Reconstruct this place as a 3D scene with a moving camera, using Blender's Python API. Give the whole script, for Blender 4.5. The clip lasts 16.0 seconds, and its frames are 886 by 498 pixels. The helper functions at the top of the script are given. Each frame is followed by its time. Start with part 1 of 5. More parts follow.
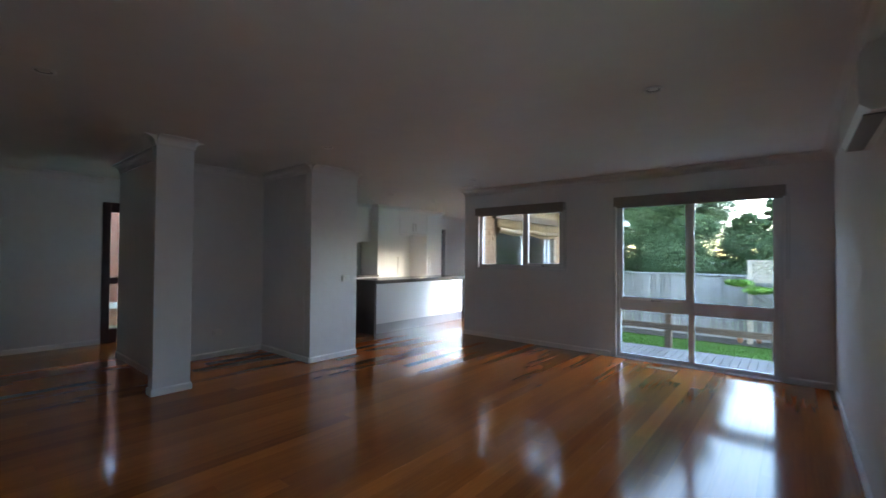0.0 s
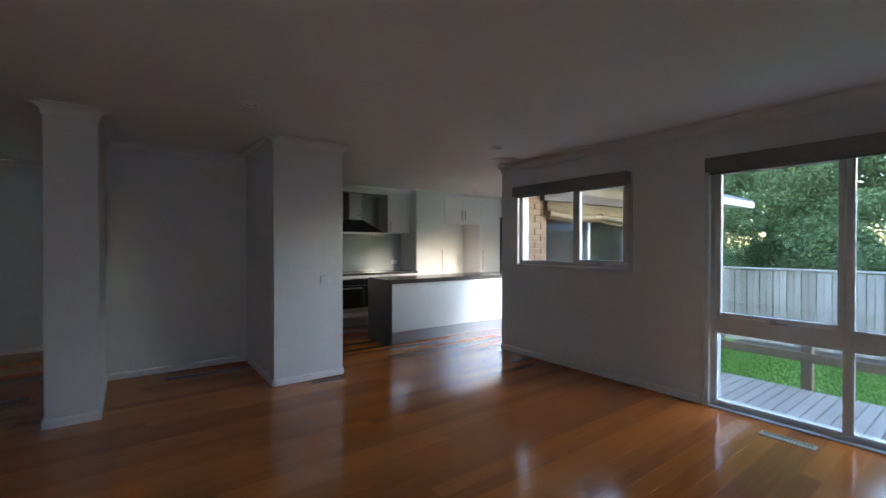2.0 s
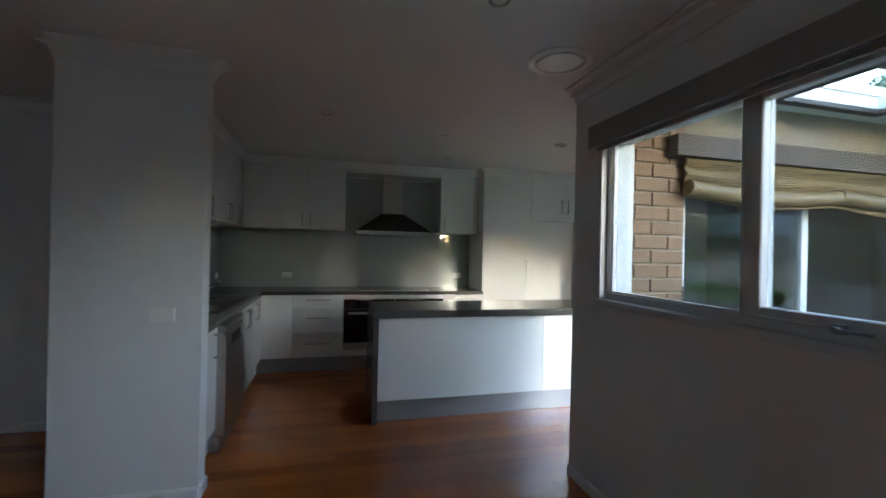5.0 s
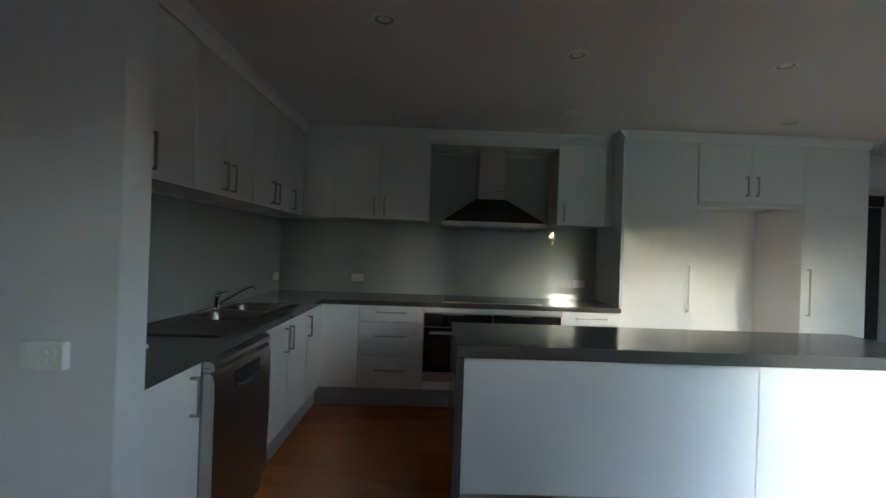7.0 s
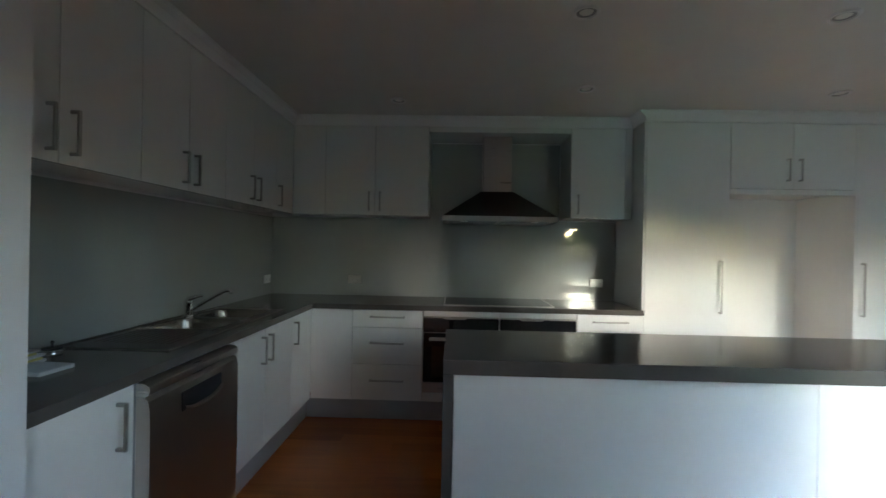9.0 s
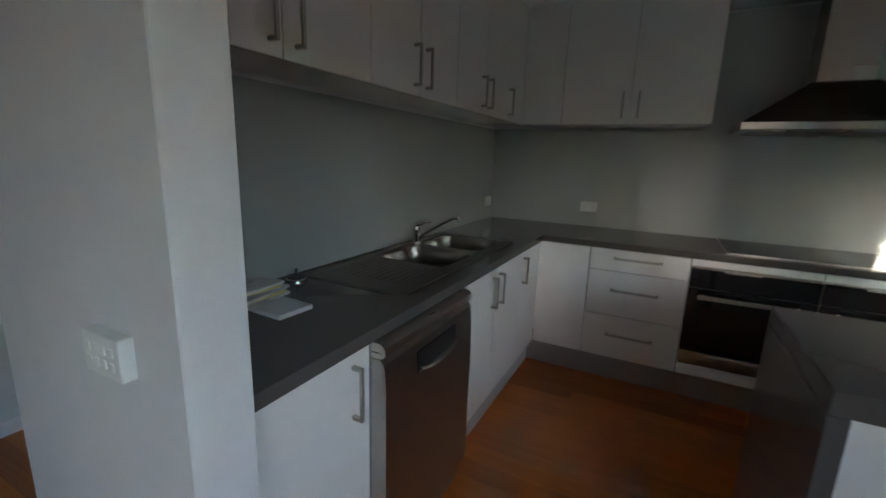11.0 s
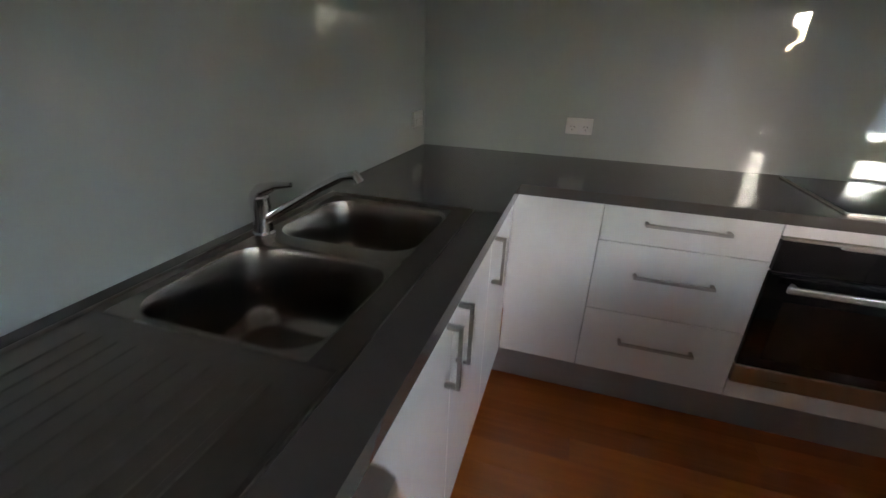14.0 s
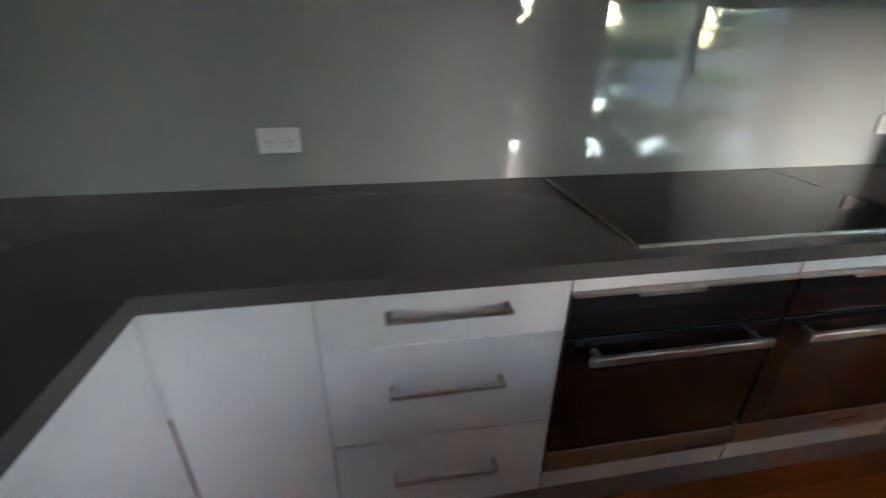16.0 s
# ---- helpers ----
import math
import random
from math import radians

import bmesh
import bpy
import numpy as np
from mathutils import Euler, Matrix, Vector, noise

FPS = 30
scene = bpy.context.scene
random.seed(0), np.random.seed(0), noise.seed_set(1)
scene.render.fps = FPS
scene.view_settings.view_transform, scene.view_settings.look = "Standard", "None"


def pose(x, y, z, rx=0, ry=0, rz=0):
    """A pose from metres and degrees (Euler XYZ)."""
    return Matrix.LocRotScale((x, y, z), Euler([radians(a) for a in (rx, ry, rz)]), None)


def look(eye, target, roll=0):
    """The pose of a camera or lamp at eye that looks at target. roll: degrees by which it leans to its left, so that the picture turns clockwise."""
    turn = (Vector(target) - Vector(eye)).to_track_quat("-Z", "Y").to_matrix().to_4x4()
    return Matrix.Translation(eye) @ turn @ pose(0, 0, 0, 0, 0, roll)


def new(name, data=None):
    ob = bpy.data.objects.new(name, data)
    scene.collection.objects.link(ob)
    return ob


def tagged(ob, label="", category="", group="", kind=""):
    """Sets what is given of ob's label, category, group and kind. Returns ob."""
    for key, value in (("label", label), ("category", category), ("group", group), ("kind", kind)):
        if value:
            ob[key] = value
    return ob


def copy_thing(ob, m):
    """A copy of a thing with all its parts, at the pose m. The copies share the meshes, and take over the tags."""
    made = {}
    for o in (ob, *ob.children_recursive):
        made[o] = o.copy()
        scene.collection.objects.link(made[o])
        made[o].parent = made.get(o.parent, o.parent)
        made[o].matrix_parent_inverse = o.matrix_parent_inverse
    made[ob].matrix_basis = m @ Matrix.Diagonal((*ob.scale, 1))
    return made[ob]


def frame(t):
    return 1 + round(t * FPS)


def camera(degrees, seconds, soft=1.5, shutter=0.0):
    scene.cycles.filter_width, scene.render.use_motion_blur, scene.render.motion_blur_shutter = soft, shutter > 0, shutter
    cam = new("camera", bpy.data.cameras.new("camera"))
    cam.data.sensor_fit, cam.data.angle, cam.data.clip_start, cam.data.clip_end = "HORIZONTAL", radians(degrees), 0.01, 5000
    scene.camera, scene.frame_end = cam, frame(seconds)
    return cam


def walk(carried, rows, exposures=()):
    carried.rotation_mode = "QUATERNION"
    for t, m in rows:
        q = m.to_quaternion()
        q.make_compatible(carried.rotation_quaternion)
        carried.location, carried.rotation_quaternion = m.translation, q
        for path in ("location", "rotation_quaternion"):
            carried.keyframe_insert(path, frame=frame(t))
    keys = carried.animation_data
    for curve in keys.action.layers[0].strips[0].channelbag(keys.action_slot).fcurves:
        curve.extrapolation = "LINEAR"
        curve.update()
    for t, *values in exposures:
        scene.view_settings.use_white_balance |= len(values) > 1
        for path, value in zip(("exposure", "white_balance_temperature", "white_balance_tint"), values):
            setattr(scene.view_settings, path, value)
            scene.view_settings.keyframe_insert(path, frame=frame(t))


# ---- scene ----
cam = camera(92.6, 16.0, shutter=0.5)
PATH = [
    (0, (0.546, 0.431, 1.317), (-0.731, 1.97, 1.35), 0.5),
    (0.5, (0.549, 0.666, 1.335), (-0.862, 2.083, 1.363), 0.4),
    (1, (0.534, 1.202, 1.373), (-0.98, 2.508, 1.37), 0.0),
    (1.5, (0.407, 1.678, 1.365), (-1.129, 2.959, 1.35), 0.1),
    (2, (0.27, 2.249, 1.365), (-1.336, 3.441, 1.351), 0.1),
    (2.5, (0.131, 2.793, 1.374), (-1.528, 3.91, 1.362), 0.3),
    (3, (-0.055, 3.315, 1.391), (-1.85, 4.198, 1.379), 0.3),
    (3.5, (-0.311, 3.78, 1.391), (-2.185, 4.477, 1.384), 0.5),
    (6, (-2.181, 5.0, 1.401), (-4.161, 5.282, 1.399), 1.9),
    (6.5, (-2.514, 5.005, 1.385), (-4.512, 5.092, 1.379), 2.1),
    (7, (-2.767, 4.977, 1.353), (-4.766, 5.012, 1.354), 2.0),
    (7.5, (-2.86, 5.071, 1.338), (-4.86, 5.128, 1.335), 2.1),
    (8, (-2.937, 5.168, 1.327), (-4.935, 5.246, 1.33), 1.9),
    (10.5, (-3.466, 4.85, 1.368), (-5.331, 4.165, 1.137), 1.4),
    (11, (-3.636, 4.711, 1.365), (-5.376, 3.817, 0.945), 1.9),
    (11.5, (-3.745, 4.623, 1.359), (-5.453, 3.728, 0.827), 1.7),
    (12, (-3.916, 4.531, 1.331), (-5.601, 3.647, 0.715), 1.6),
    (12.5, (-4.136, 4.46, 1.314), (-5.785, 3.584, 0.598), 1.4),
    (13, (-4.361, 4.32, 1.299), (-6.033, 3.533, 0.535), 1.7),
    (13.5, (-4.575, 4.267, 1.299), (-6.306, 3.649, 0.509), 2.0),
    (14, (-4.811, 4.223, 1.29), (-6.566, 3.695, 0.489), 2.0),
    (14.5, (-5.026, 4.205, 1.289), (-6.783, 3.733, 0.459), 1.8),
    (15, (-5.248, 4.24, 1.284), (-7.053, 4.027, 0.449), 1.6),
    (15.5, (-5.443, 4.355, 1.298), (-7.253, 4.357, 0.447), 1.0),
    (16, (-5.619, 4.479, 1.305), (-7.391, 4.794, 0.433), 0.7),
]
EXPOSURES = [(0.0, 5.95, 7400, 19), (3.5, 5.8, 7500, 18), (6.0, 5.2, 7100, 11), (7.0, 5.22, 7150, 10), (8.0, 5.32, 7150, 10), (10.5, 5.7, 7450, 14), (11.5, 5.92, 7600, 18), (13.0, 6.37, 7800, 22), (14.0, 6.55, 7650, 23), (15.0, 6.5, 7300, 22), (16.0, 6.42, 6900, 20)]
walk(cam, [(t, look(eye, target, roll)) for t, eye, target, roll in PATH], EXPOSURES)

# ---- world, sun, exposure ----
world = bpy.data.worlds.new("sky")
scene.world = world
world.use_nodes = True
wn = world.node_tree.nodes
sky = wn.new("ShaderNodeTexSky")
sky.sky_type = "NISHITA"
sky.sun_disc = False
sky.sun_elevation = radians(9)
sky.sun_rotation = radians(71)
sky.air_density, sky.dust_density, sky.ozone_density = 0.85, 0.12, 1.4
wn["Background"].inputs["Strength"].default_value = 0.15
world.node_tree.links.new(sky.outputs["Color"], wn["Background"].inputs["Color"])
sun = new("sun", bpy.data.lights.new("sun", "SUN"))
sun.data.energy, sun.data.angle, sun.data.color = 0.045, radians(10), (1.0, 0.95, 0.89)
SUN_EL, SUN_AZ = radians(9), radians(19)   # low in the east, a little north of it
sun.matrix_world = look((30 * math.cos(SUN_EL) * math.cos(SUN_AZ), 30 * math.cos(SUN_EL) * math.sin(SUN_AZ), 30 * math.sin(SUN_EL)), (0, 0, 0))
# added sky light for an assumed east window, out of view behind the camera
sky_lamp = new("added_east_skylight", bpy.data.lights.new("added_east_skylight", "AREA"))
sky_lamp.data.shape, sky_lamp.data.size, sky_lamp.data.size_y = "RECTANGLE", 2.0, 1.5
sky_lamp.data.energy, sky_lamp.data.color = 0.035, (0.82, 0.91, 1.0)
sky_lamp.data.spread = radians(115)
sky_lamp.matrix_world = look((0.90, 1.2, 1.22), (-4.0, 3.6, 1.1))


# ---- materials ----
def material(name, color, rough=0.5, metal=0.0, vary=0.06, scale=6.0, bump=0.0, bump_scale=60.0, coat=0.0, rnd=0.0, stretch=(1, 1, 1), rough_vary=0.0, spec=0.5):
    m = bpy.data.materials.new(name)
    m.use_nodes = True
    nt = m.node_tree
    n, l = nt.nodes, nt.links
    p = n["Principled BSDF"]
    p.inputs["Roughness"].default_value = rough
    p.inputs["Metallic"].default_value = metal
    p.inputs["Coat Weight"].default_value = coat
    p.inputs["Coat Roughness"].default_value = 0.06
    p.inputs["Specular IOR Level"].default_value = spec
    tc = n.new("ShaderNodeTexCoord")
    mp = n.new("ShaderNodeMapping")
    mp.inputs["Scale"].default_value = stretch
    l.new(tc.outputs["Object"], mp.inputs["Vector"])
    big = n.new("ShaderNodeTexNoise")
    big.inputs["Scale"].default_value = scale
    big.inputs["Detail"].default_value = 6
    l.new(mp.outputs["Vector"], big.inputs["Vector"])
    fine = n.new("ShaderNodeTexNoise")
    fine.inputs["Scale"].default_value = scale * 9
    fine.inputs["Detail"].default_value = 4
    l.new(mp.outputs["Vector"], fine.inputs["Vector"])
    mixn = n.new("ShaderNodeMath")
    mixn.operation = "ADD"
    l.new(big.outputs["Fac"], mixn.inputs[0])
    l.new(fine.outputs["Fac"], mixn.inputs[1])
    last = mixn.outputs[0]
    if rnd:
        oi = n.new("ShaderNodeObjectInfo")
        mul = n.new("ShaderNodeMath")
        mul.operation = "MULTIPLY_ADD"
        mul.inputs[1].default_value = rnd
        l.new(oi.outputs["Random"], mul.inputs[0])
        l.new(last, mul.inputs[2])
        last = mul.outputs[0]
    ramp = n.new("ShaderNodeMapRange")
    ramp.inputs["From Min"].default_value, ramp.inputs["From Max"].default_value = 0.6, 1.4 + rnd
    l.new(last, ramp.inputs["Value"])
    mix = n.new("ShaderNodeMix")
    mix.data_type = "RGBA"
    mix.inputs[6].default_value = (*[c * (1 - vary) for c in color], 1)
    mix.inputs[7].default_value = (*[min(1, c * (1 + vary)) for c in color], 1)
    l.new(ramp.outputs["Result"], mix.inputs[0])
    l.new(mix.outputs[2], p.inputs["Base Color"])
    if rough_vary:
        rr = n.new("ShaderNodeMapRange")
        rr.inputs["From Min"].default_value, rr.inputs["From Max"].default_value = 0.3, 0.7
        rr.inputs["To Min"].default_value, rr.inputs["To Max"].default_value = max(0.02, rough - rough_vary), rough + rough_vary
        l.new(big.outputs["Fac"], rr.inputs["Value"])
        l.new(rr.outputs["Result"], p.inputs["Roughness"])
    if bump:
        bn = n.new("ShaderNodeTexNoise")
        bn.inputs["Scale"].default_value = bump_scale
        bn.inputs["Detail"].default_value = 3
        l.new(mp.outputs["Vector"], bn.inputs["Vector"])
        b = n.new("ShaderNodeBump")
        b.inputs["Strength"].default_value = bump
        b.inputs["Distance"].default_value = 0.004
        l.new(bn.outputs["Fac"], b.inputs["Height"])
        l.new(b.outputs["Normal"], p.inputs["Normal"])
    return m


def glass(name, tint=(0.93, 0.97, 0.95), face=0.03):
    m = bpy.data.materials.new(name)
    m.use_nodes = True
    n, l = m.node_tree.nodes, m.node_tree.links
    n.clear()
    out, mix = n.new("ShaderNodeOutputMaterial"), n.new("ShaderNodeMixShader")
    tr, gl, lw = n.new("ShaderNodeBsdfTransparent"), n.new("ShaderNodeBsdfGlossy"), n.new("ShaderNodeLayerWeight")
    pw, fr = n.new("ShaderNodeMath"), n.new("ShaderNodeMath")
    lw.inputs["Blend"].default_value = 0.5
    pw.operation, fr.operation = "POWER", "MULTIPLY_ADD"
    pw.inputs[1].default_value = 5.0
    fr.inputs[1].default_value, fr.inputs[2].default_value = 0.8, face
    l.new(lw.outputs["Facing"], pw.inputs[0])
    l.new(pw.outputs[0], fr.inputs[0])
    tr.inputs["Color"].default_value = (*tint, 1)
    gl.inputs["Roughness"].default_value = 0.01
    l.new(fr.outputs[0], mix.inputs[0])
    l.new(tr.outputs[0], mix.inputs[1])
    l.new(gl.outputs[0], mix.inputs[2])
    l.new(mix.outputs[0], out.inputs[0])
    return m


def timber(name, dark, light, rough, along="y", rnd=0.9, grain=1.0, coat=0.0):
    """Sawn boards: long grain streaks along one axis, each board of its own tone."""
    m = material(name, light, rough)
    n, l = m.node_tree.nodes, m.node_tree.links
    p = n["Principled BSDF"]
    tc, mp = n.new("ShaderNodeTexCoord"), n.new("ShaderNodeMapping")
    mp.inputs["Scale"].default_value = {"x": (1.0, 22, 22), "y": (22, 1.0, 22), "z": (22, 22, 1.0)}[along]
    oi = n.new("ShaderNodeObjectInfo")
    shift = n.new("ShaderNodeVectorMath")
    l.new(tc.outputs["Object"], mp.inputs["Vector"])
    comb = n.new("ShaderNodeCombineXYZ")
    mulr = n.new("ShaderNodeMath")
    mulr.operation = "MULTIPLY"
    mulr.inputs[1].default_value = 40.0
    l.new(oi.outputs["Random"], mulr.inputs[0])
    for i in range(3):
        l.new(mulr.outputs[0], comb.inputs[i])
    shift.operation = "ADD"
    l.new(mp.outputs["Vector"], shift.inputs[0])
    l.new(comb.outputs[0], shift.inputs[1])
    g = n.new("ShaderNodeTexNoise")
    g.inputs["Scale"].default_value = 2.2
    g.inputs["Detail"].default_value = 8
    g.inputs["Distortion"].default_value = 0.6
    l.new(shift.outputs[0], g.inputs["Vector"])
    add = n.new("ShaderNodeMath")
    add.operation = "MULTIPLY_ADD"
    add.inputs[1].default_value = rnd
    geo = n.new("ShaderNodeNewGeometry")
    both = n.new("ShaderNodeMath")
    both.operation = "ADD"
    fr = n.new("ShaderNodeMath")
    fr.operation = "FRACT"
    l.new(oi.outputs["Random"], both.inputs[0])
    l.new(geo.outputs["Random Per Island"], both.inputs[1])
    l.new(both.outputs[0], fr.inputs[0])
    l.new(fr.outputs[0], add.inputs[0])
    l.new(g.outputs["Fac"], add.inputs[2])
    r = n.new("ShaderNodeMapRange")
    r.inputs["From Min"].default_value, r.inputs["From Max"].default_value = 0.25, 0.75 + rnd
    l.new(add.outputs[0], r.inputs["Value"])
    mix = n.new("ShaderNodeMix")
    mix.data_type = "RGBA"
    mix.inputs[6].default_value, mix.inputs[7].default_value = (*dark, 1), (*light, 1)
    l.new(r.outputs["Result"], mix.inputs[0])
    l.new(mix.outputs[2], p.inputs["Base Color"])
    wave = n.new("ShaderNodeTexNoise")
    wave.inputs["Scale"].default_value = 3.0
    wave.inputs["Detail"].default_value = 5
    l.new(tc.outputs["Object"], wave.inputs["Vector"])
    hsum = n.new("ShaderNodeMath")
    hsum.operation = "MULTIPLY_ADD"
    hsum.inputs[1].default_value = 0.12 * grain
    l.new(g.outputs["Fac"], hsum.inputs[0])
    l.new(wave.outputs["Fac"], hsum.inputs[2])
    b = n.new("ShaderNodeBump")
    b.inputs["Strength"].default_value = 0.12 * grain
    b.inputs["Distance"].default_value = 0.006
    l.new(hsum.outputs[0], b.inputs["Height"])
    l.new(b.outputs["Normal"], p.inputs["Normal"])
    rv = n.new("ShaderNodeMapRange")
    rv.inputs["To Min"].default_value, rv.inputs["To Max"].default_value = rough * 0.75, rough * 1.35
    l.new(wave.outputs["Fac"], rv.inputs["Value"])
    l.new(rv.outputs["Result"], p.inputs["Roughness"])
    p.inputs["Coat Weight"].default_value = coat
    return m


M_WALL = material("wall_paint", (0.72, 0.72, 0.73), 0.55, vary=0.035, scale=1.3, bump=0.12, bump_scale=160)
M_CEIL = material("ceiling_paint", (0.74, 0.735, 0.73), 0.85, vary=0.03, scale=0.8, bump=0.08, bump_scale=120)
M_TRIM = material("trim_enamel", (0.78, 0.78, 0.79), 0.3, vary=0.03, scale=5, bump=0.05, bump_scale=40)
M_FRAME = material("window_frame_paint", (0.62, 0.64, 0.66), 0.4, vary=0.06, scale=9, bump=0.08, bump_scale=50)
M_FLOOR = timber("polished_floorboard", (0.215, 0.049, 0.010), (0.53, 0.146, 0.027), 0.12, "y", 1.0, 0.22, 0.1)
M_GLOSS = material("gloss_white_door", (0.78, 0.78, 0.765), 0.14, vary=0.02, scale=3, bump=0.02, bump_scale=9, rough_vary=0.04)
M_CARC = material("white_melamine", (0.74, 0.735, 0.71), 0.35, vary=0.02, scale=4)
M_STONE = material("grey_stone_benchtop", (0.086, 0.079, 0.074), 0.17, vary=0.05, scale=60)
M_KICK = material("brushed_grey_kickboard", (0.36, 0.36, 0.37), 0.35, 0.5, vary=0.06, scale=8, stretch=(1, 1, 12))
M_SPLASH = material("pale_green_glass_splashback", (0.37, 0.395, 0.385), 0.012, vary=0.012, scale=1.0, spec=0.55)
M_STEEL = material("brushed_stainless_steel", (0.50, 0.47, 0.44), 0.3, 1.0, vary=0.05, scale=5, stretch=(1, 1, 14), rough_vary=0.03)
M_SINK = material("satin_sink_steel", (0.23, 0.21, 0.195), 0.34, 1.0, vary=0.05, scale=9, rough_vary=0.04)
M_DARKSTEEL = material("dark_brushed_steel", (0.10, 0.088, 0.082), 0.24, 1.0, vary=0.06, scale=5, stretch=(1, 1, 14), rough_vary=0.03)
M_BOWL = material("sink_bowl_steel", (0.30, 0.268, 0.245), 0.25, 1.0, vary=0.02, scale=9)
M_DOORSTEEL = material("appliance_steel", (0.50, 0.46, 0.43), 0.30, 1.0, vary=0.02, scale=5)
M_CHROME = material("chrome", (0.75, 0.75, 0.76), 0.07, 1.0, vary=0.03, scale=20)
M_HANDLE = material("satin_nickel_handle", (0.42, 0.41, 0.39), 0.28, 1.0, vary=0.05, scale=30)
M_BLACKGLASS = material("black_oven_glass", (0.008, 0.008, 0.009), 0.05, vary=0.1, scale=3, rough_vary=0.02)
M_BLACK = material("black_plastic", (0.012, 0.012, 0.013), 0.35, vary=0.15, scale=15)
M_OVEN_IN = material("brown_oven_window", (0.03, 0.018, 0.012), 0.07, vary=0.15, scale=4)
M_PLASTIC = material("white_plastic", (0.78, 0.78, 0.77), 0.3, vary=0.03, scale=20)
M_GREYPL = material("grey_plastic", (0.30, 0.31, 0.33), 0.4, vary=0.05, scale=20)
M_BLIND = material("grey_roller_blind_fabric", (0.27, 0.258, 0.25), 0.8, vary=0.1, scale=25, bump=0.2, bump_scale=300)
M_PAPER = material("white_paper", (0.64, 0.65, 0.67), 0.6, vary=0.05, scale=18, bump=0.05, bump_scale=60)
M_YELLOW = material("yellow_paper", (0.62, 0.56, 0.22), 0.6, vary=0.06, scale=18)
M_BRASS = material("brass", (0.62, 0.45, 0.18), 0.2, 1.0, vary=0.08, scale=30)
M_VENT = material("bronze_vent_metal", (0.30, 0.25, 0.19), 0.35, 0.8, vary=0.1, scale=30)
M_BRICK = material("tan_brick", (0.25, 0.15, 0.09), 0.85, vary=0.2, scale=12, bump=0.5, bump_scale=70, rnd=0.7)
M_MORTAR = material("pale_mortar", (0.33, 0.28, 0.225), 0.9, vary=0.12, scale=20, bump=0.4, bump_scale=120)
M_REDBRICK = material("red_brick", (0.36, 0.13, 0.09), 0.85, vary=0.22, scale=10, bump=0.5, bump_scale=70, rnd=0.6)
M_DARKWOOD = timber("dark_stained_door_timber", (0.02, 0.008, 0.007), (0.06, 0.022, 0.018), 0.3, "z", 0.3)
M_FENCE = timber("weathered_paling", (0.15, 0.135, 0.125), (0.42, 0.41, 0.405), 0.85, "z", 0.6, 3.0)
M_DECK = timber("greyed_deck_board", (0.17, 0.155, 0.147), (0.25, 0.234, 0.226), 0.6, "y", 0.6, 2.5)
M_POST = timber("brown_stained_post", (0.11, 0.075, 0.05), (0.24, 0.17, 0.12), 0.7, "z", 0.4, 2.0)
M_LATTICE = timber("tan_lattice_timber", (0.42, 0.33, 0.26), (0.62, 0.52, 0.42), 0.7, "x", 0.6, 1.5)
M_BAMBOO = timber("bamboo_slat", (0.07, 0.044, 0.019), (0.25, 0.175, 0.085), 0.5, "y", 0.9, 1.0)
M_BEAM = timber("dark_beam", (0.03, 0.022, 0.018), (0.07, 0.05, 0.04), 0.6, "y", 0.3, 1.0)
M_SOFFIT = material("white_soffit", (0.70, 0.69, 0.66), 0.6, vary=0.04, scale=3)
M_GRASS = material("lawn_grass", (0.075, 0.185, 0.026), 0.7, vary=0.35, scale=5, rnd=0.3)
M_SOIL = material("garden_soil", (0.055, 0.042, 0.03), 0.95, vary=0.35, scale=14, bump=0.6, bump_scale=30)
M_LEAF = material("dark_tree_leaf", (0.050, 0.098, 0.036), 0.6, vary=0.3, scale=2.5)
M_LEAF2 = material("bright_shrub_leaf", (0.12, 0.27, 0.035), 0.5, vary=0.35, scale=6)
M_BARK = material("rough_bark", (0.10, 0.075, 0.055), 0.9, vary=0.3, scale=10, bump=0.8, bump_scale=25)
M_ROOF = material("slate_blue_roof", (0.10, 0.115, 0.135), 0.6, vary=0.15, scale=5, bump=0.2, bump_scale=20)
M_POT = material("terracotta_pot", (0.36, 0.15, 0.08), 0.8, vary=0.15, scale=12, bump=0.2, bump_scale=50)
M_CHARCOAL = material("charcoal_door_paint", (0.028, 0.030, 0.036), 0.4, vary=0.08, scale=4)
M_CLEAR = glass("clear_door_glass", (0.95, 0.97, 0.96), 0.08)
# grey tint put in to darken the bright outdoor view, not the glass's own
M_GLASS = glass("view_dimming_glass", (0.62, 0.64, 0.64))
M_LAMP = material("frosted_downlight_glass", (0.8, 0.8, 0.78), 0.3, vary=0.02, scale=20)


# ---- mesh helpers ----
def add_box(bm, x0, x1, y0, y1, z0, z1, bevel=0.0, seg=1):
    r = bmesh.ops.create_cube(bm, size=1.0)
    for v in r["verts"]:
        v.co = Vector(((x0 + x1) / 2 + v.co.x * (x1 - x0), (y0 + y1) / 2 + v.co.y * (y1 - y0), (z0 + z1) / 2 + v.co.z * (z1 - z0)))
    if bevel:
        edges = list({e for v in r["verts"] for e in v.link_edges})
        bmesh.ops.bevel(bm, geom=edges, offset=bevel, segments=seg, affect="EDGES", profile=0.5)
    return bm


def boxes(*rows, bevel=0.0, seg=1):
    bm = bmesh.new()
    for row in rows:
        add_box(bm, *row, bevel=bevel, seg=seg)
    return bm


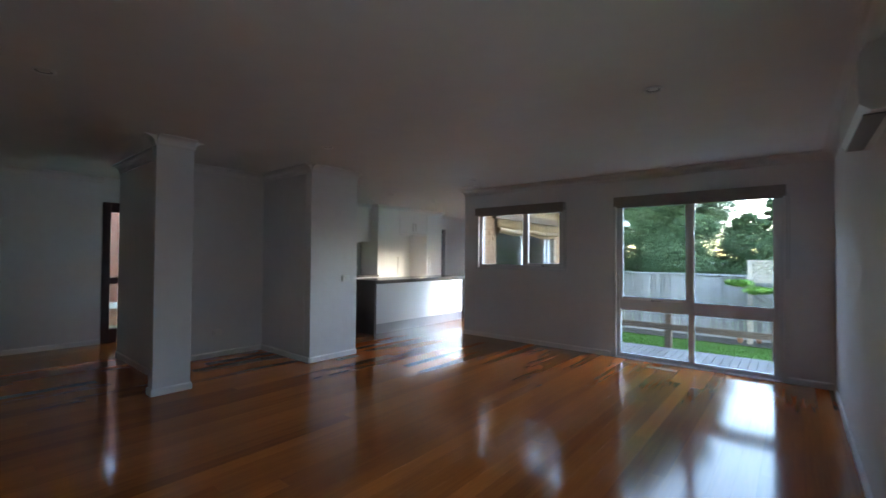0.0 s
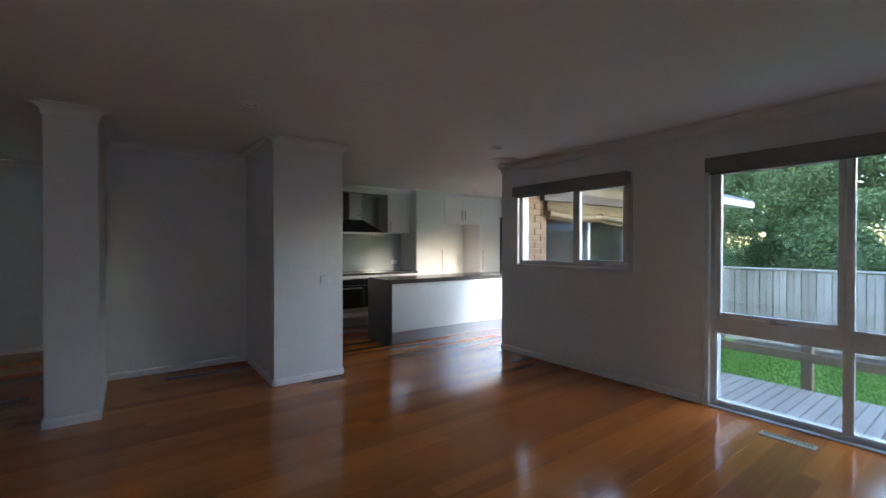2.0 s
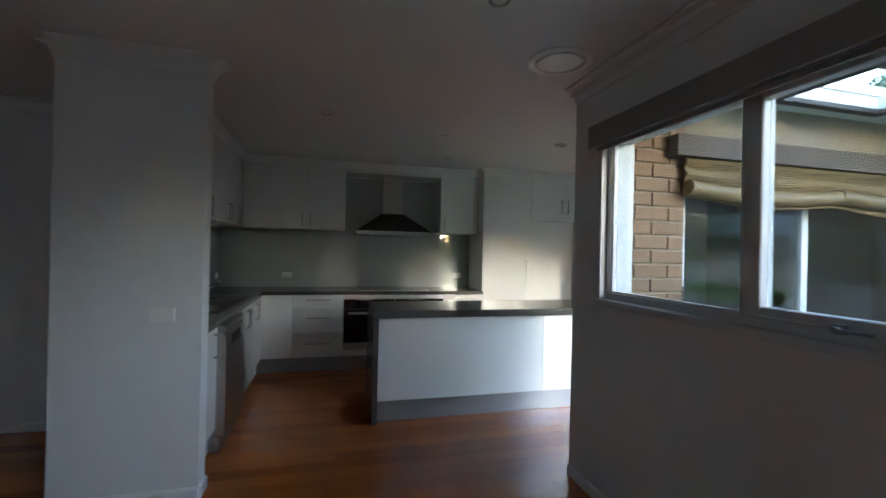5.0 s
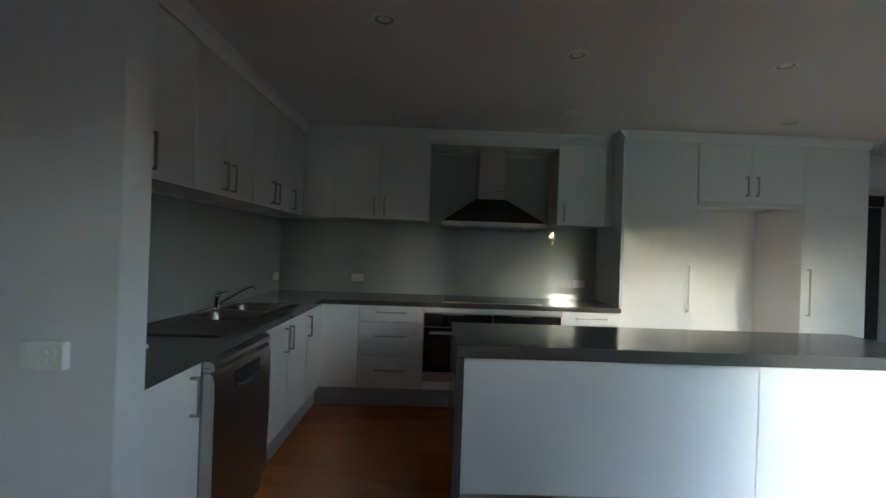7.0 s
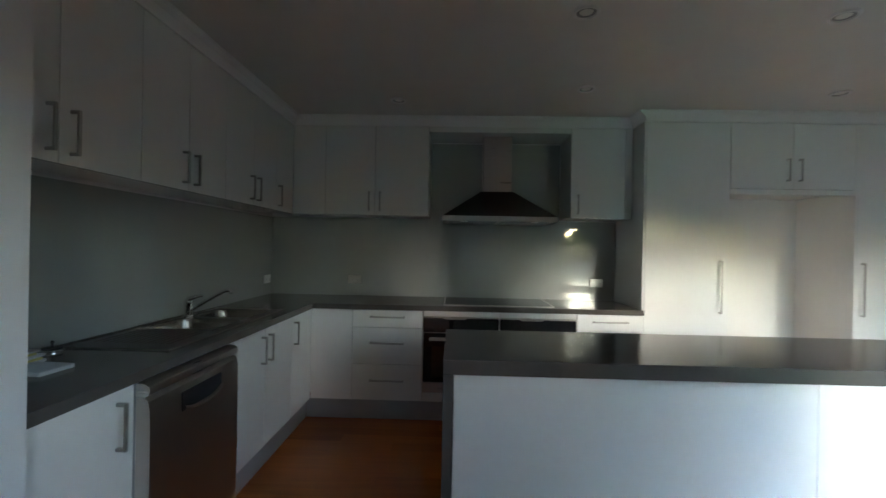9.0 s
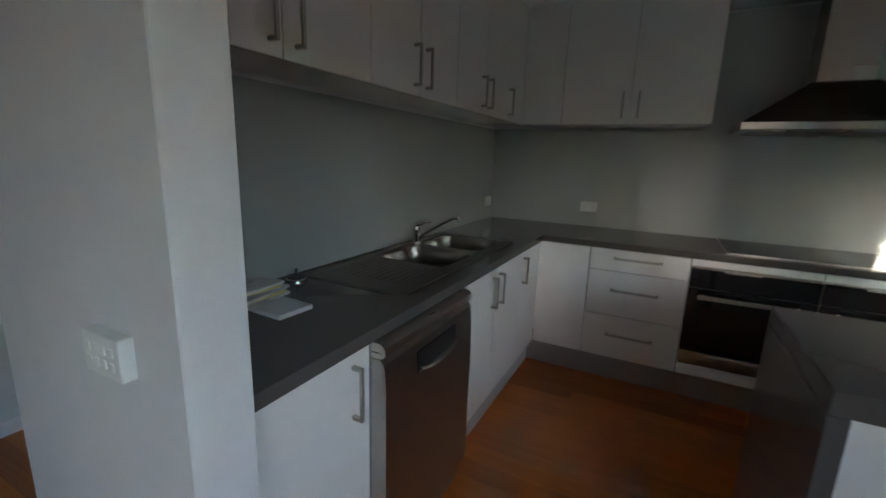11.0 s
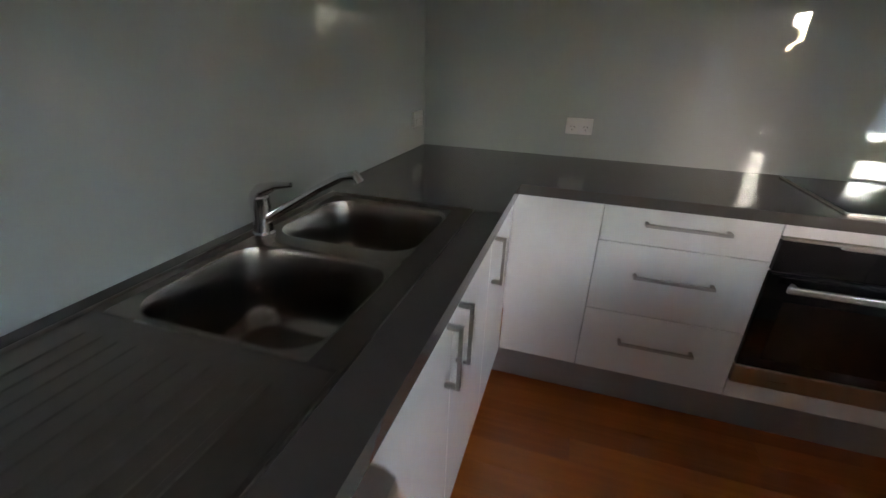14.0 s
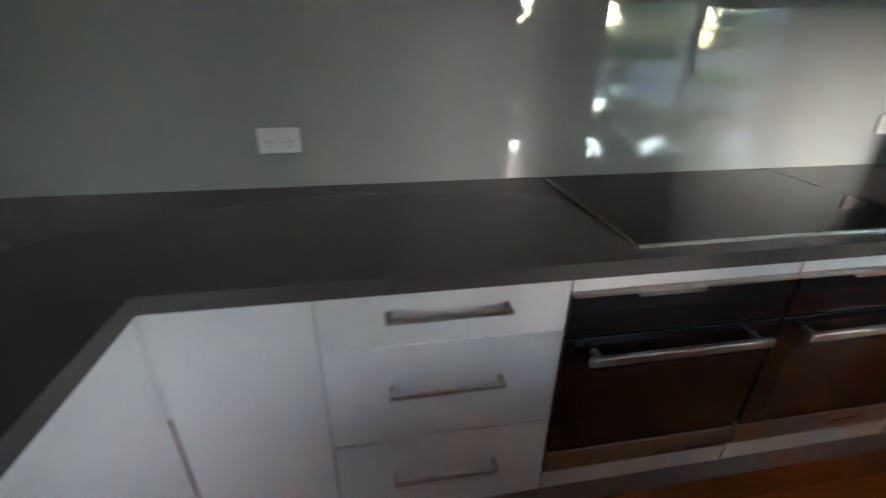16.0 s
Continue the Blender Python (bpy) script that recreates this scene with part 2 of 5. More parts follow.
def add_tube(bm, pts, radius, n=12, taper=None):
    pts = [Vector(p) for p in pts]
    rings = []
    for i, p in enumerate(pts):
        d = (pts[min(i + 1, len(pts) - 1)] - pts[max(i - 1, 0)]).normalized()
        side = d.cross(Vector((0, 0, 1)))
        side = Vector((1, 0, 0)) if side.length < 1e-3 else side.normalized()
        up = side.cross(d)
        r = radius if taper is None else taper[i]
        rings.append([bm.verts.new(p + r * (math.cos(2 * math.pi * k / n) * side + math.sin(2 * math.pi * k / n) * up)) for k in range(n)])
    for a, b in zip(rings, rings[1:]):
        for k in range(n):
            bm.faces.new((a[k], a[(k + 1) % n], b[(k + 1) % n], b[k]))
    bm.faces.new(rings[0][::-1])
    bm.faces.new(rings[-1])
    return bm


def tube(pts, radius, n=12, taper=None):
    return add_tube(bmesh.new(), pts, radius, n, taper)


def lathe(profile, centre, n=24):
    """A turned shape from rows of radius and height."""
    bm = bmesh.new()
    rings = [[bm.verts.new((centre[0] + r * math.cos(2 * math.pi * k / n), centre[1] + r * math.sin(2 * math.pi * k / n), centre[2] + z)) for k in range(n)] for r, z in profile]
    for a, b in zip(rings, rings[1:]):
        for k in range(n):
            bm.faces.new((a[k], a[(k + 1) % n], b[(k + 1) % n], b[k]))
    bm.faces.new(rings[0][::-1])
    bm.faces.new(rings[-1])
    return bm


def add_sweep(bm, profile, p0, p1, out):
    """A profile of rows (out, up) drawn from p0 to p1; out is the horizontal way that it faces."""
    p0, p1, out = Vector(p0), Vector(p1), Vector(out)
    a = [bm.verts.new(p0 + out * o + Vector((0, 0, u))) for o, u in profile]
    b = [bm.verts.new(p1 + out * o + Vector((0, 0, u))) for o, u in profile]
    k = len(profile)
    for i in range(k):
        bm.faces.new((a[i], a[(i + 1) % k], b[(i + 1) % k], b[i]))
    bm.faces.new(a[::-1])
    bm.faces.new(b)
    return bm


def finish(bm, name, mat, smooth=False):
    bmesh.ops.recalc_face_normals(bm, faces=bm.faces)
    me = bpy.data.meshes.new(name)
    bm.to_mesh(me)
    bm.free()
    me.materials.append(mat)
    if smooth:
        for p in me.polygons:
            p.use_smooth = True
        me.set_sharp_from_angle(angle=radians(35))
    return me


def setting(name, bm, mat, label="", category="", smooth=False, kind="structure"):
    return tagged(new(name, finish(bm, name, mat, smooth)), label, category, "", kind)


def thing(name, base, label, category, group=""):
    ob = new(name)
    ob.location = base
    ob.empty_display_size = 0.1
    return tagged(ob, label, category, group)


def part(name, bm, mat, parent, label="", smooth=False):
    ob = new(name, finish(bm, name, mat, smooth))
    ob.parent = parent
    if parent.type == "EMPTY":
        ob.matrix_parent_inverse = Matrix.Translation(-parent.location)
    return tagged(ob, label)


def piece(name, me, parent, m=None):
    ob = new(name, me)
    ob.parent = parent
    if m is not None:
        ob.matrix_basis = m
    return ob


# ---- plan, in metres ----
CEIL = 2.42
WIN_Y, WIN_OUT = 6.24, 6.45
RIGHT_X = 0.86
RET_X, RET_OUT = -3.79, -3.54
COOK_X, SINK_Y = -6.95, 3.45
NIB_X = -3.99
BENCH = 0.90

# ---- structure: walls ----
WX0, WX1 = -1.29, 0.43          # tall window
SX0, SX1, SZ0, SZ1 = -3.51, -2.00, 1.13, 2.06   # small window
wall_north = setting("wall_north", boxes(
    (RET_X, SX0, WIN_Y, WIN_OUT, 0, CEIL), (SX0, SX1, WIN_Y, WIN_OUT, 0, SZ0), (SX0, SX1, WIN_Y, WIN_OUT, SZ1, CEIL),
    (SX1, WX0, WIN_Y, WIN_OUT, 0, CEIL), (WX0, WX1, WIN_Y, WIN_OUT, 2.06, CEIL), (WX1, RIGHT_X + 0.25, WIN_Y, WIN_OUT, 0, CEIL)), M_WALL,
    "white painted plaster wall with two windows", "wall")
wall_east = setting("wall_east", boxes((RIGHT_X, RIGHT_X + 0.25, -1.6, 0.1, 0, CEIL), (RIGHT_X, RIGHT_X + 0.25, 2.3, WIN_Y, 0, CEIL), (RIGHT_X, RIGHT_X + 0.25, 0.1, 2.3, 0, 0.4), (RIGHT_X, RIGHT_X + 0.25, 0.1, 2.3, 2.05, CEIL)), M_WALL, "white painted plaster wall with an air conditioner", "wall")
wall_south = setting("wall_south", boxes((-7.3, RIGHT_X, -1.75, -1.6, 0, CEIL)), M_WALL, "plain white plaster wall", "wall")
DO0, DO1 = 6.86, 9.20           # sliding door opening
wall_return = setting("wall_return", boxes(
    (RET_X, RET_OUT - 0.11, WIN_OUT, DO0, 0, CEIL), (RET_X, RET_OUT - 0.11, DO0, DO1, 2.10, CEIL), (RET_X, RET_OUT - 0.11, DO1, 10.75, 0, CEIL)), M_WALL,
    "white plaster wall with a glazed sliding door", "wall")
wall_kitchen_end = setting("wall_kitchen_end", boxes((-8.6, RET_X, 10.6, 10.75, 0, CEIL)), M_WALL, "plain white plaster wall", "wall")
wall_cooktop = setting("wall_cooktop", boxes((COOK_X - 0.12, COOK_X, SINK_Y, 8.80, 0, CEIL), (COOK_X - 0.12, COOK_X, 8.80, 9.55, 2.05, CEIL), (COOK_X - 0.12, COOK_X, 9.55, 10.6, 0, CEIL)), M_WALL,
    "white plaster wall behind the cooktop bench", "wall")
wall_passage_dark = setting("wall_passage", boxes((-8.6, -8.5, 8.0, 10.6, 0, CEIL), (-8.5, COOK_X - 0.12, 8.0, 8.1, 0, CEIL)), M_WALL, "plain white wall of an unlit passage", "wall")
wall_sink = setting("wall_sink", boxes((-7.3, NIB_X - 0.124, 3.375, SINK_Y, 0, CEIL), (NIB_X - 0.124, NIB_X, 3.375, 4.08, 0, CEIL), bevel=0.003), M_WALL, "white plaster wall ending in a nib beside the sink bench", "wall")
wall_alcove = setting("wall_alcove", boxes((-5.265, -5.165, 2.06, 3.375, 0, CEIL)), M_WALL, "white plaster wall at the back of an alcove", "wall")
wall_pier = setting("wall_pier", boxes((-6.10, -4.12, 1.95, 2.06, 0, CEIL), (-4.12, -4.0, 1.74, 2.06, 0, CEIL), (-6.10, -6.0, 2.06, 3.375, 0, CEIL), bevel=0.003), M_WALL, "white plaster pier and short wall beside the alcove", "wall")
wall_hall = setting("wall_hall", boxes((-7.3, -7.2, -1.6, 2.07, 0, CEIL), (-7.3, -7.2, 2.07, 3.0, 2.06, CEIL), (-7.3, -7.2, 3.0, 3.375, 0, CEIL), (-7.2, -6.06, 0.02, 0.12, 0, CEIL)), M_WALL, "white plaster hall wall with a dark door opening", "wall")
ceiling = setting("ceiling", boxes((-7.3, RIGHT_X + 0.25, -1.75, WIN_OUT, CEIL, CEIL + 0.1), (-7.3, RET_OUT - 0.11, WIN_OUT, 10.75, CEIL, CEIL + 0.1), (-8.6, -7.3, 8.0, 10.75, CEIL, CEIL + 0.1)), M_CEIL, "flat white painted plaster ceiling", "ceiling")
floor_base = setting("floor", boxes((-7.3, RIGHT_X, -1.75, WIN_Y + 0.1, -0.12, -0.022), (-7.3, RET_X + 0.1, WIN_Y + 0.1, 10.75, -0.12, -0.022), (-8.6, -7.3, 8.0, 10.75, -0.12, -0.022)), M_BEAM, "polished orange-brown hardwood floorboards", "floor")

# ---- cornice and skirting ----
COVE = [(0, 0), (0, -0.09), (0.006, -0.09), (0.012, -0.078)] + [(0.012 + 0.066 * (1 - math.cos(a)), -0.078 + 0.066 * math.sin(a)) for a in [math.pi / 2 * k / 5 for k in range(1, 6)]] + [(0.09, -0.006), (0.09, 0)]
SKIRT = [(0, 0), (0.014, 0), (0.014, 0.055), (0.008, 0.066), (0, 0.068)]
RUNS = [  # a wall's foot from point to point, and the way that it faces
    ((RIGHT_X, WIN_Y), (RET_X, WIN_Y), (0, -1)), ((RIGHT_X, -1.6), (RIGHT_X, WIN_Y), (-1, 0)), ((RET_X, WIN_Y), (RET_X, DO0 - 0.06), (-1, 0)),
    ((NIB_X, 3.375), (NIB_X, 4.08), (1, 0)), ((NIB_X - 0.124, 4.08), (NIB_X, 4.08), (0, 1)), ((-5.165, 3.375), (NIB_X, 3.375), (0, -1)), ((-5.165, 2.06), (-5.165, 3.375), (1, 0)),
    ((-5.165, 2.06), (-4.0, 2.06), (0, 1)), ((-4.0, 1.74), (-4.0, 2.06), (1, 0)), ((-4.12, 1.74), (-4.0, 1.74), (0, -1)),
    ((-6.10, 1.95), (-4.12, 1.95), (0, -1)), ((-6.10, 1.95), (-6.10, 3.375), (-1, 0)), ((-7.2, 0.12), (-7.2, 2.0), (1, 0)),
    ((RET_X, DO1 + 0.06), (RET_X, 10.6), (-1, 0)), ((COOK_X, 10.6), (RET_X, 10.6), (0, -1)), ((COOK_X, 9.62), (COOK_X, 10.6), (1, 0))]
bm_c, bm_s = bmesh.new(), bmesh.new()
for (xa, ya), (xb, yb), (nx, ny) in RUNS:
    add_sweep(bm_c, COVE, (xa, ya, CEIL), (xb, yb, CEIL), (nx, ny, 0))
    if (xa, xb) == (RIGHT_X, RET_X):
        for s0, s1 in ((RET_X, WX0 - 0.06), (WX1 + 0.06, RIGHT_X)):
            add_sweep(bm_s, SKIRT, (s0, ya, 0), (s1, ya, 0), (nx, ny, 0))
    else:
        ex, ey = (0.014 if abs(ny) and xb == -4.0 else 0), 0
        add_sweep(bm_s, SKIRT, (xa, ya, 0), (xb + ex, yb + ey, 0), (nx, ny, 0))
add_sweep(bm_c, COVE, (COOK_X, 8.74, CEIL), (COOK_X, 10.6, CEIL), (1, 0, 0))
setting("cornice_trim", bm_c, M_CEIL, "white coved plaster cornice along the ceiling", "trim")
setting("baseboard", bm_s, M_TRIM, "low white painted skirting board", "baseboard")


# ---- windows ----
MW = 0.021   # half the mullion


def window(name, x0, x1, z0, z1, mullion, transom, sash, label):
    """A painted timber window in the north wall: frame, mullion, transom, sashes and panes."""
    w = thing(name, ((x0 + x1) / 2, WIN_Y, z0), label, "window")
    w["kind"] = "structure"
    y0, y1 = WIN_Y + 0.03, WIN_Y + 0.14
    f = 0.05
    part("window_frame", boxes((x0, x0 + f, y0, y1, z0, z1), (x1 - f, x1, y0, y1, z0, z1), (x0 + f, x1 - f, y0, y1, z1 - f, z1), (x0 + f, x1 - f, y0, y1, z0, z0 + f), bevel=0.004), M_FRAME, w)
    part("architrave", boxes((x0 - 0.03, x0 + 0.012, WIN_Y - 0.012, y0, z0 + 0.012, z1), (x1 - 0.012, x1 + 0.03, WIN_Y - 0.012, y0, z0 + 0.012, z1), (x0 - 0.03, x1 + 0.03, WIN_Y - 0.012, y0, z1, z1 + 0.03), bevel=0.003), M_FRAME, w)
    part("window_sill", boxes((x0 - 0.03, x1 + 0.03, WIN_Y - 0.02, y0, z0 - 0.02 if z0 > 0.2 else z0, z0 + 0.012), bevel=0.004), M_FRAME, w)
    part("mullion", boxes((mullion - MW, mullion + MW, y0 + 0.005, y1 - 0.005, z0 + f, z1 - f), bevel=0.004), M_FRAME, w)
    cells = []
    if transom:
        part("transom", boxes((x0 + f, mullion - MW, y0 + 0.005, y1 - 0.005, *transom), (mullion + MW, x1 - f, y0 + 0.005, y1 - 0.005, *transom), bevel=0.004), M_FRAME, w)
        for a, b in ((x0 + f, mullion - MW), (mullion + MW, x1 - f)):
            cells += [(a, b, z0 + f, transom[0]), (a, b, transom[1], z1 - f)]
    else:
        cells = [(x0 + f, mullion - MW, z0 + f, z1 - f), (mullion + MW, x1 - f, z0 + f, z1 - f)]
    for i, (a, b, c, d) in enumerate(cells):
        s = 0.0
        if i == sash:
            s = 0.038
            rails = [(a, a + s, y0 - 0.004, y0 + 0.045, c, d), (b - s, b, y0 - 0.004, y0 + 0.045, c, d), (a + s, b - s, y0 - 0.004, y0 + 0.045, c, c + s), (a + s, b - s, y0 - 0.004, y0 + 0.045, d - s, d)]
            so = part("sash", boxes(*rails, bevel=0.004), M_FRAME, w, "white awning sash")
            mx = (a + b) / 2
            part("winder", boxes((mx - 0.02, mx + 0.02, y0 - 0.02, y0 - 0.004, c - 0.012, c + 0.02), (mx - 0.012, mx + 0.012, y0 - 0.042, y0 - 0.02, c - 0.006, c + 0.012), (mx, mx + 0.10, y0 - 0.042, y0 - 0.032, c - 0.002, c + 0.009), bevel=0.003), M_GREYPL, so, "grey sash winder")
            part("chain_cover", boxes((mx - 0.30, mx - 0.05, y0 - 0.018, y0 - 0.004, c + 0.002, c + 0.014), (mx + 0.14, mx + 0.34, y0 - 0.018, y0 - 0.004, c + 0.002, c + 0.014), bevel=0.002), M_PLASTIC, so)
        g = part("pane", boxes((a + s, b - s, y0 + 0.03, y0 + 0.034, c + s, d - s)), M_GLASS, w, "clear glass pane")
        g.visible_shadow = False
        if i != sash:
            part("glazing_bead", boxes((a, a + 0.009, y0 + 0.006, y0 + 0.03, c, d), (b - 0.009, b, y0 + 0.006, y0 + 0.03, c, d), (a + 0.009, b - 0.009, y0 + 0.006, y0 + 0.03, c, c + 0.009), (a + 0.009, b - 0.009, y0 + 0.006, y0 + 0.03, d - 0.009, d)), M_FRAME, w)
    return w


window("window_1", WX0, WX1, 0.0, 2.06, -0.41, (0.64, 0.77), 1, "tall white timber window with a transom and awning sash")
window("window_2", SX0, SX1, SZ0, SZ1, -2.66, None, 1, "white timber window with a fixed pane and awning sash")


def roller_blind(x0, x1, label):
    b = thing("roller_blind", ((x0 + x1) / 2, WIN_Y, 1.97), label, "blind", "blinds over the windows")
    part("pelmet", boxes((x0, x1, WIN_Y - 0.095, WIN_Y - 0.085, 1.985, 2.105), (x0, x1, WIN_Y - 0.085, WIN_Y, 2.095, 2.105), bevel=0.003), M_BLIND, b)
    part("roll", tube([(x0 + 0.02, WIN_Y - 0.045, 2.04), (x1 - 0.02, WIN_Y - 0.045, 2.04)], 0.034, 18), M_BLIND, b, smooth=True)
    part("bottom_rail", boxes((x0 + 0.02, x1 - 0.02, WIN_Y - 0.05, WIN_Y - 0.036, 1.968, 1.99), bevel=0.003), M_BLIND, b)
    part("end_cap", boxes((x1, x1 + 0.008, WIN_Y - 0.09, WIN_Y, 1.985, 2.105), bevel=0.002), M_GREYPL, b)
    cord = bmesh.new()
    for k, dx in enumerate((0.012, 0.034)):
        add_tube(cord, [(x1 + dx, WIN_Y - 0.03, 2.03), (x1 + dx, WIN_Y - 0.03, 1.12 + 0.0)], 0.0022, 6)
    add_tube(cord, [(x1 + 0.012, WIN_Y - 0.03, 1.12), (x1 + 0.02, WIN_Y - 0.03, 1.105), (x1 + 0.034, WIN_Y - 0.03, 1.12)], 0.0022, 6)
    part("chain", cord, M_GREYPL, b, "thin beaded chain")
    return b


roller_blind(-3.515, -1.99, "rolled-up grey fabric blind above the small window")
roller_blind(-1.285, 0.475, "rolled-up grey fabric blind above the tall window")


# ---- sliding door in the return wall ----
slider = thing("door_1", (RET_X + 0.05, (DO0 + DO1) / 2, 0), "white aluminium glazed sliding door, closed", "sliding door")
slider["kind"] = "structure"
part("door_frame", boxes((RET_X - 0.01, RET_X + 0.13, DO0, DO0 + 0.05, 0, 2.10), (RET_X - 0.01, RET_X + 0.13, DO1 - 0.05, DO1, 0, 2.10), (RET_X - 0.01, RET_X + 0.13, DO0 + 0.05, DO1 - 0.05, 2.05, 2.10), (RET_X - 0.01, RET_X + 0.13, DO0 + 0.05, DO1 - 0.05, 0, 0.03), bevel=0.003), M_FRAME, slider)
for i, (ya, yb, xo) in enumerate(((DO0 + 0.05, 8.03, 0.085), (7.98, DO1 - 0.05, 0.03))):
    x0 = RET_X + xo
    leaf = part("leaf", boxes((x0, x0 + 0.04, ya, ya + 0.06, 0.03, 2.05), (x0, x0 + 0.04, yb - 0.06, yb, 0.03, 2.05), (x0, x0 + 0.04, ya + 0.06, yb - 0.06, 0.03, 0.12), (x0, x0 + 0.04, ya + 0.06, yb - 0.06, 1.98, 2.05), bevel=0.003), M_FRAME, slider)
    g = part("pane", boxes((x0 + 0.017, x0 + 0.022, ya + 0.06, yb - 0.06, 0.12, 1.98)), M_CLEAR, leaf, "clear glass pane")
    g.visible_shadow = False
    if i == 0:
        part("handle", boxes((x0 + 0.04, x0 + 0.065, ya + 0.015, ya + 0.045, 1.0, 1.2), bevel=0.006), M_BLACK, leaf, "black pull handle")


# ---- assumed east window, added out of view behind the camera ----
ew = thing("window_3", (RIGHT_X, 1.2, 0.4), "assumed white timber side window, added out of view for light from behind", "window")
ew["kind"] = "structure"
part("window_frame", boxes((RIGHT_X + 0.06, RIGHT_X + 0.16, 0.1, 0.15, 0.4, 2.05), (RIGHT_X + 0.06, RIGHT_X + 0.16, 2.25, 2.3, 0.4, 2.05), (RIGHT_X + 0.06, RIGHT_X + 0.16, 0.15, 2.25, 0.4, 0.45), (RIGHT_X + 0.06, RIGHT_X + 0.16, 0.15, 2.25, 2.0, 2.05), (RIGHT_X + 0.06, RIGHT_X + 0.16, 1.17, 1.23, 0.45, 2.0)), M_FRAME, ew)
for y0, y1 in ((0.15, 1.17), (1.23, 2.25)):
    g = part("pane", boxes((RIGHT_X + 0.10, RIGHT_X + 0.104, y0, y1, 0.45, 2.0)), M_GLASS, ew, "clear glass pane")
    g.visible_shadow = False

# ---- kitchen ----
FACE_X, FACE_Y = -6.35, 4.03    # fronts of the base cabinets
KICK = 0.16


def add_handle(bm, along, a, b, face, other, out):
    """A square bar handle between a and b along an axis. face: the front that it is screwed to; out: +x or +y, the way that front faces."""
    t = 0.006
    for lo, hi, f0, f1 in ((a, b, face + 0.026, face + 0.036), (a, a + 0.012, face, face + 0.027), (b - 0.012, b, face, face + 0.027)):
        if along == "z":
            p = (other - t, other + t)
            if out == "x":
                add_box(bm, f0, f1, p[0], p[1], lo, hi, 0.0015)
            else:
                add_box(bm, p[0], p[1], f0, f1, lo, hi, 0.0015)
        else:
            p = (other - t, other + t)
            if out == "x":
                add_box(bm, f0, f1, lo, hi, p[0], p[1], 0.0015)
            else:
                add_box(bm, lo, hi, f0, f1, p[0], p[1], 0.0015)
    return bm


def front(name, cab, out, face, a, b, z0, z1, handle=None, label=""):
    """A door or drawer front 18 mm thick, from a to b along its wall, with its handle (along, from, to, other)."""
    g = 0.0015
    if out == "x":
        bm = boxes((face - 0.018, face, a + g, b - g, z0 + g, z1 - g), bevel=0.002, seg=2)
    else:
        bm = boxes((a + g, b - g, face - 0.018, face, z0 + g, z1 - g), bevel=0.002, seg=2)
    d = part(name, bm, M_GLOSS, cab, label)
    if handle:
        part("handle", add_handle(bmesh.new(), handle[0], handle[1], handle[2], face, handle[3], out), M_HANDLE, d, "satin metal bar handle")
    return d


def carcass(name, out, face, a, b, z0, z1, back, label, category, group):
    mid = (a + b) / 2
    base = (face - 0.2, mid, z0) if out == "x" else (mid, face - 0.2, z0)
    cab = thing(name, base, label, category, group)
    if out == "x":
        bm = boxes((back, face - 0.020, a + 0.001, b - 0.001, z0, z1))
    else:
        bm = boxes((a + 0.001, b - 0.001, back, face - 0.020, z0, z1))
    part("body", bm, M_CARC, cab)
    return cab


G_BASE, G_UP = "base cabinets", "wall cabinets"
BX, BY = COOK_X + 0.012, SINK_Y + 0.012
# cooktop run
c = carcass("base_cabinet", "x", FACE_X, 4.0305, 4.35, KICK, 0.858, BX, "gloss white corner base cabinet with a plain panel", "cabinet", G_BASE)
front("panel", c, "x", FACE_X, 4.0305, 4.35, KICK, 0.858)
for y0, y1, hy in ((4.35, 4.895, (4.49, 4.755)), (6.07, 6.565, (6.19, 6.45))):
    c = carcass("drawer_cabinet", "x", FACE_X, y0, y1, KICK, 0.858, BX, "gloss white base cabinet with three drawers", "cabinet", G_BASE)
    for z0, z1, hz in ((0.722, 0.858, 0.806), (0.438, 0.722, 0.605), (KICK, 0.438, 0.318)):
        front("drawer_front", c, "x", FACE_X, y0, y1, z0, z1, ("h", *hy, hz))


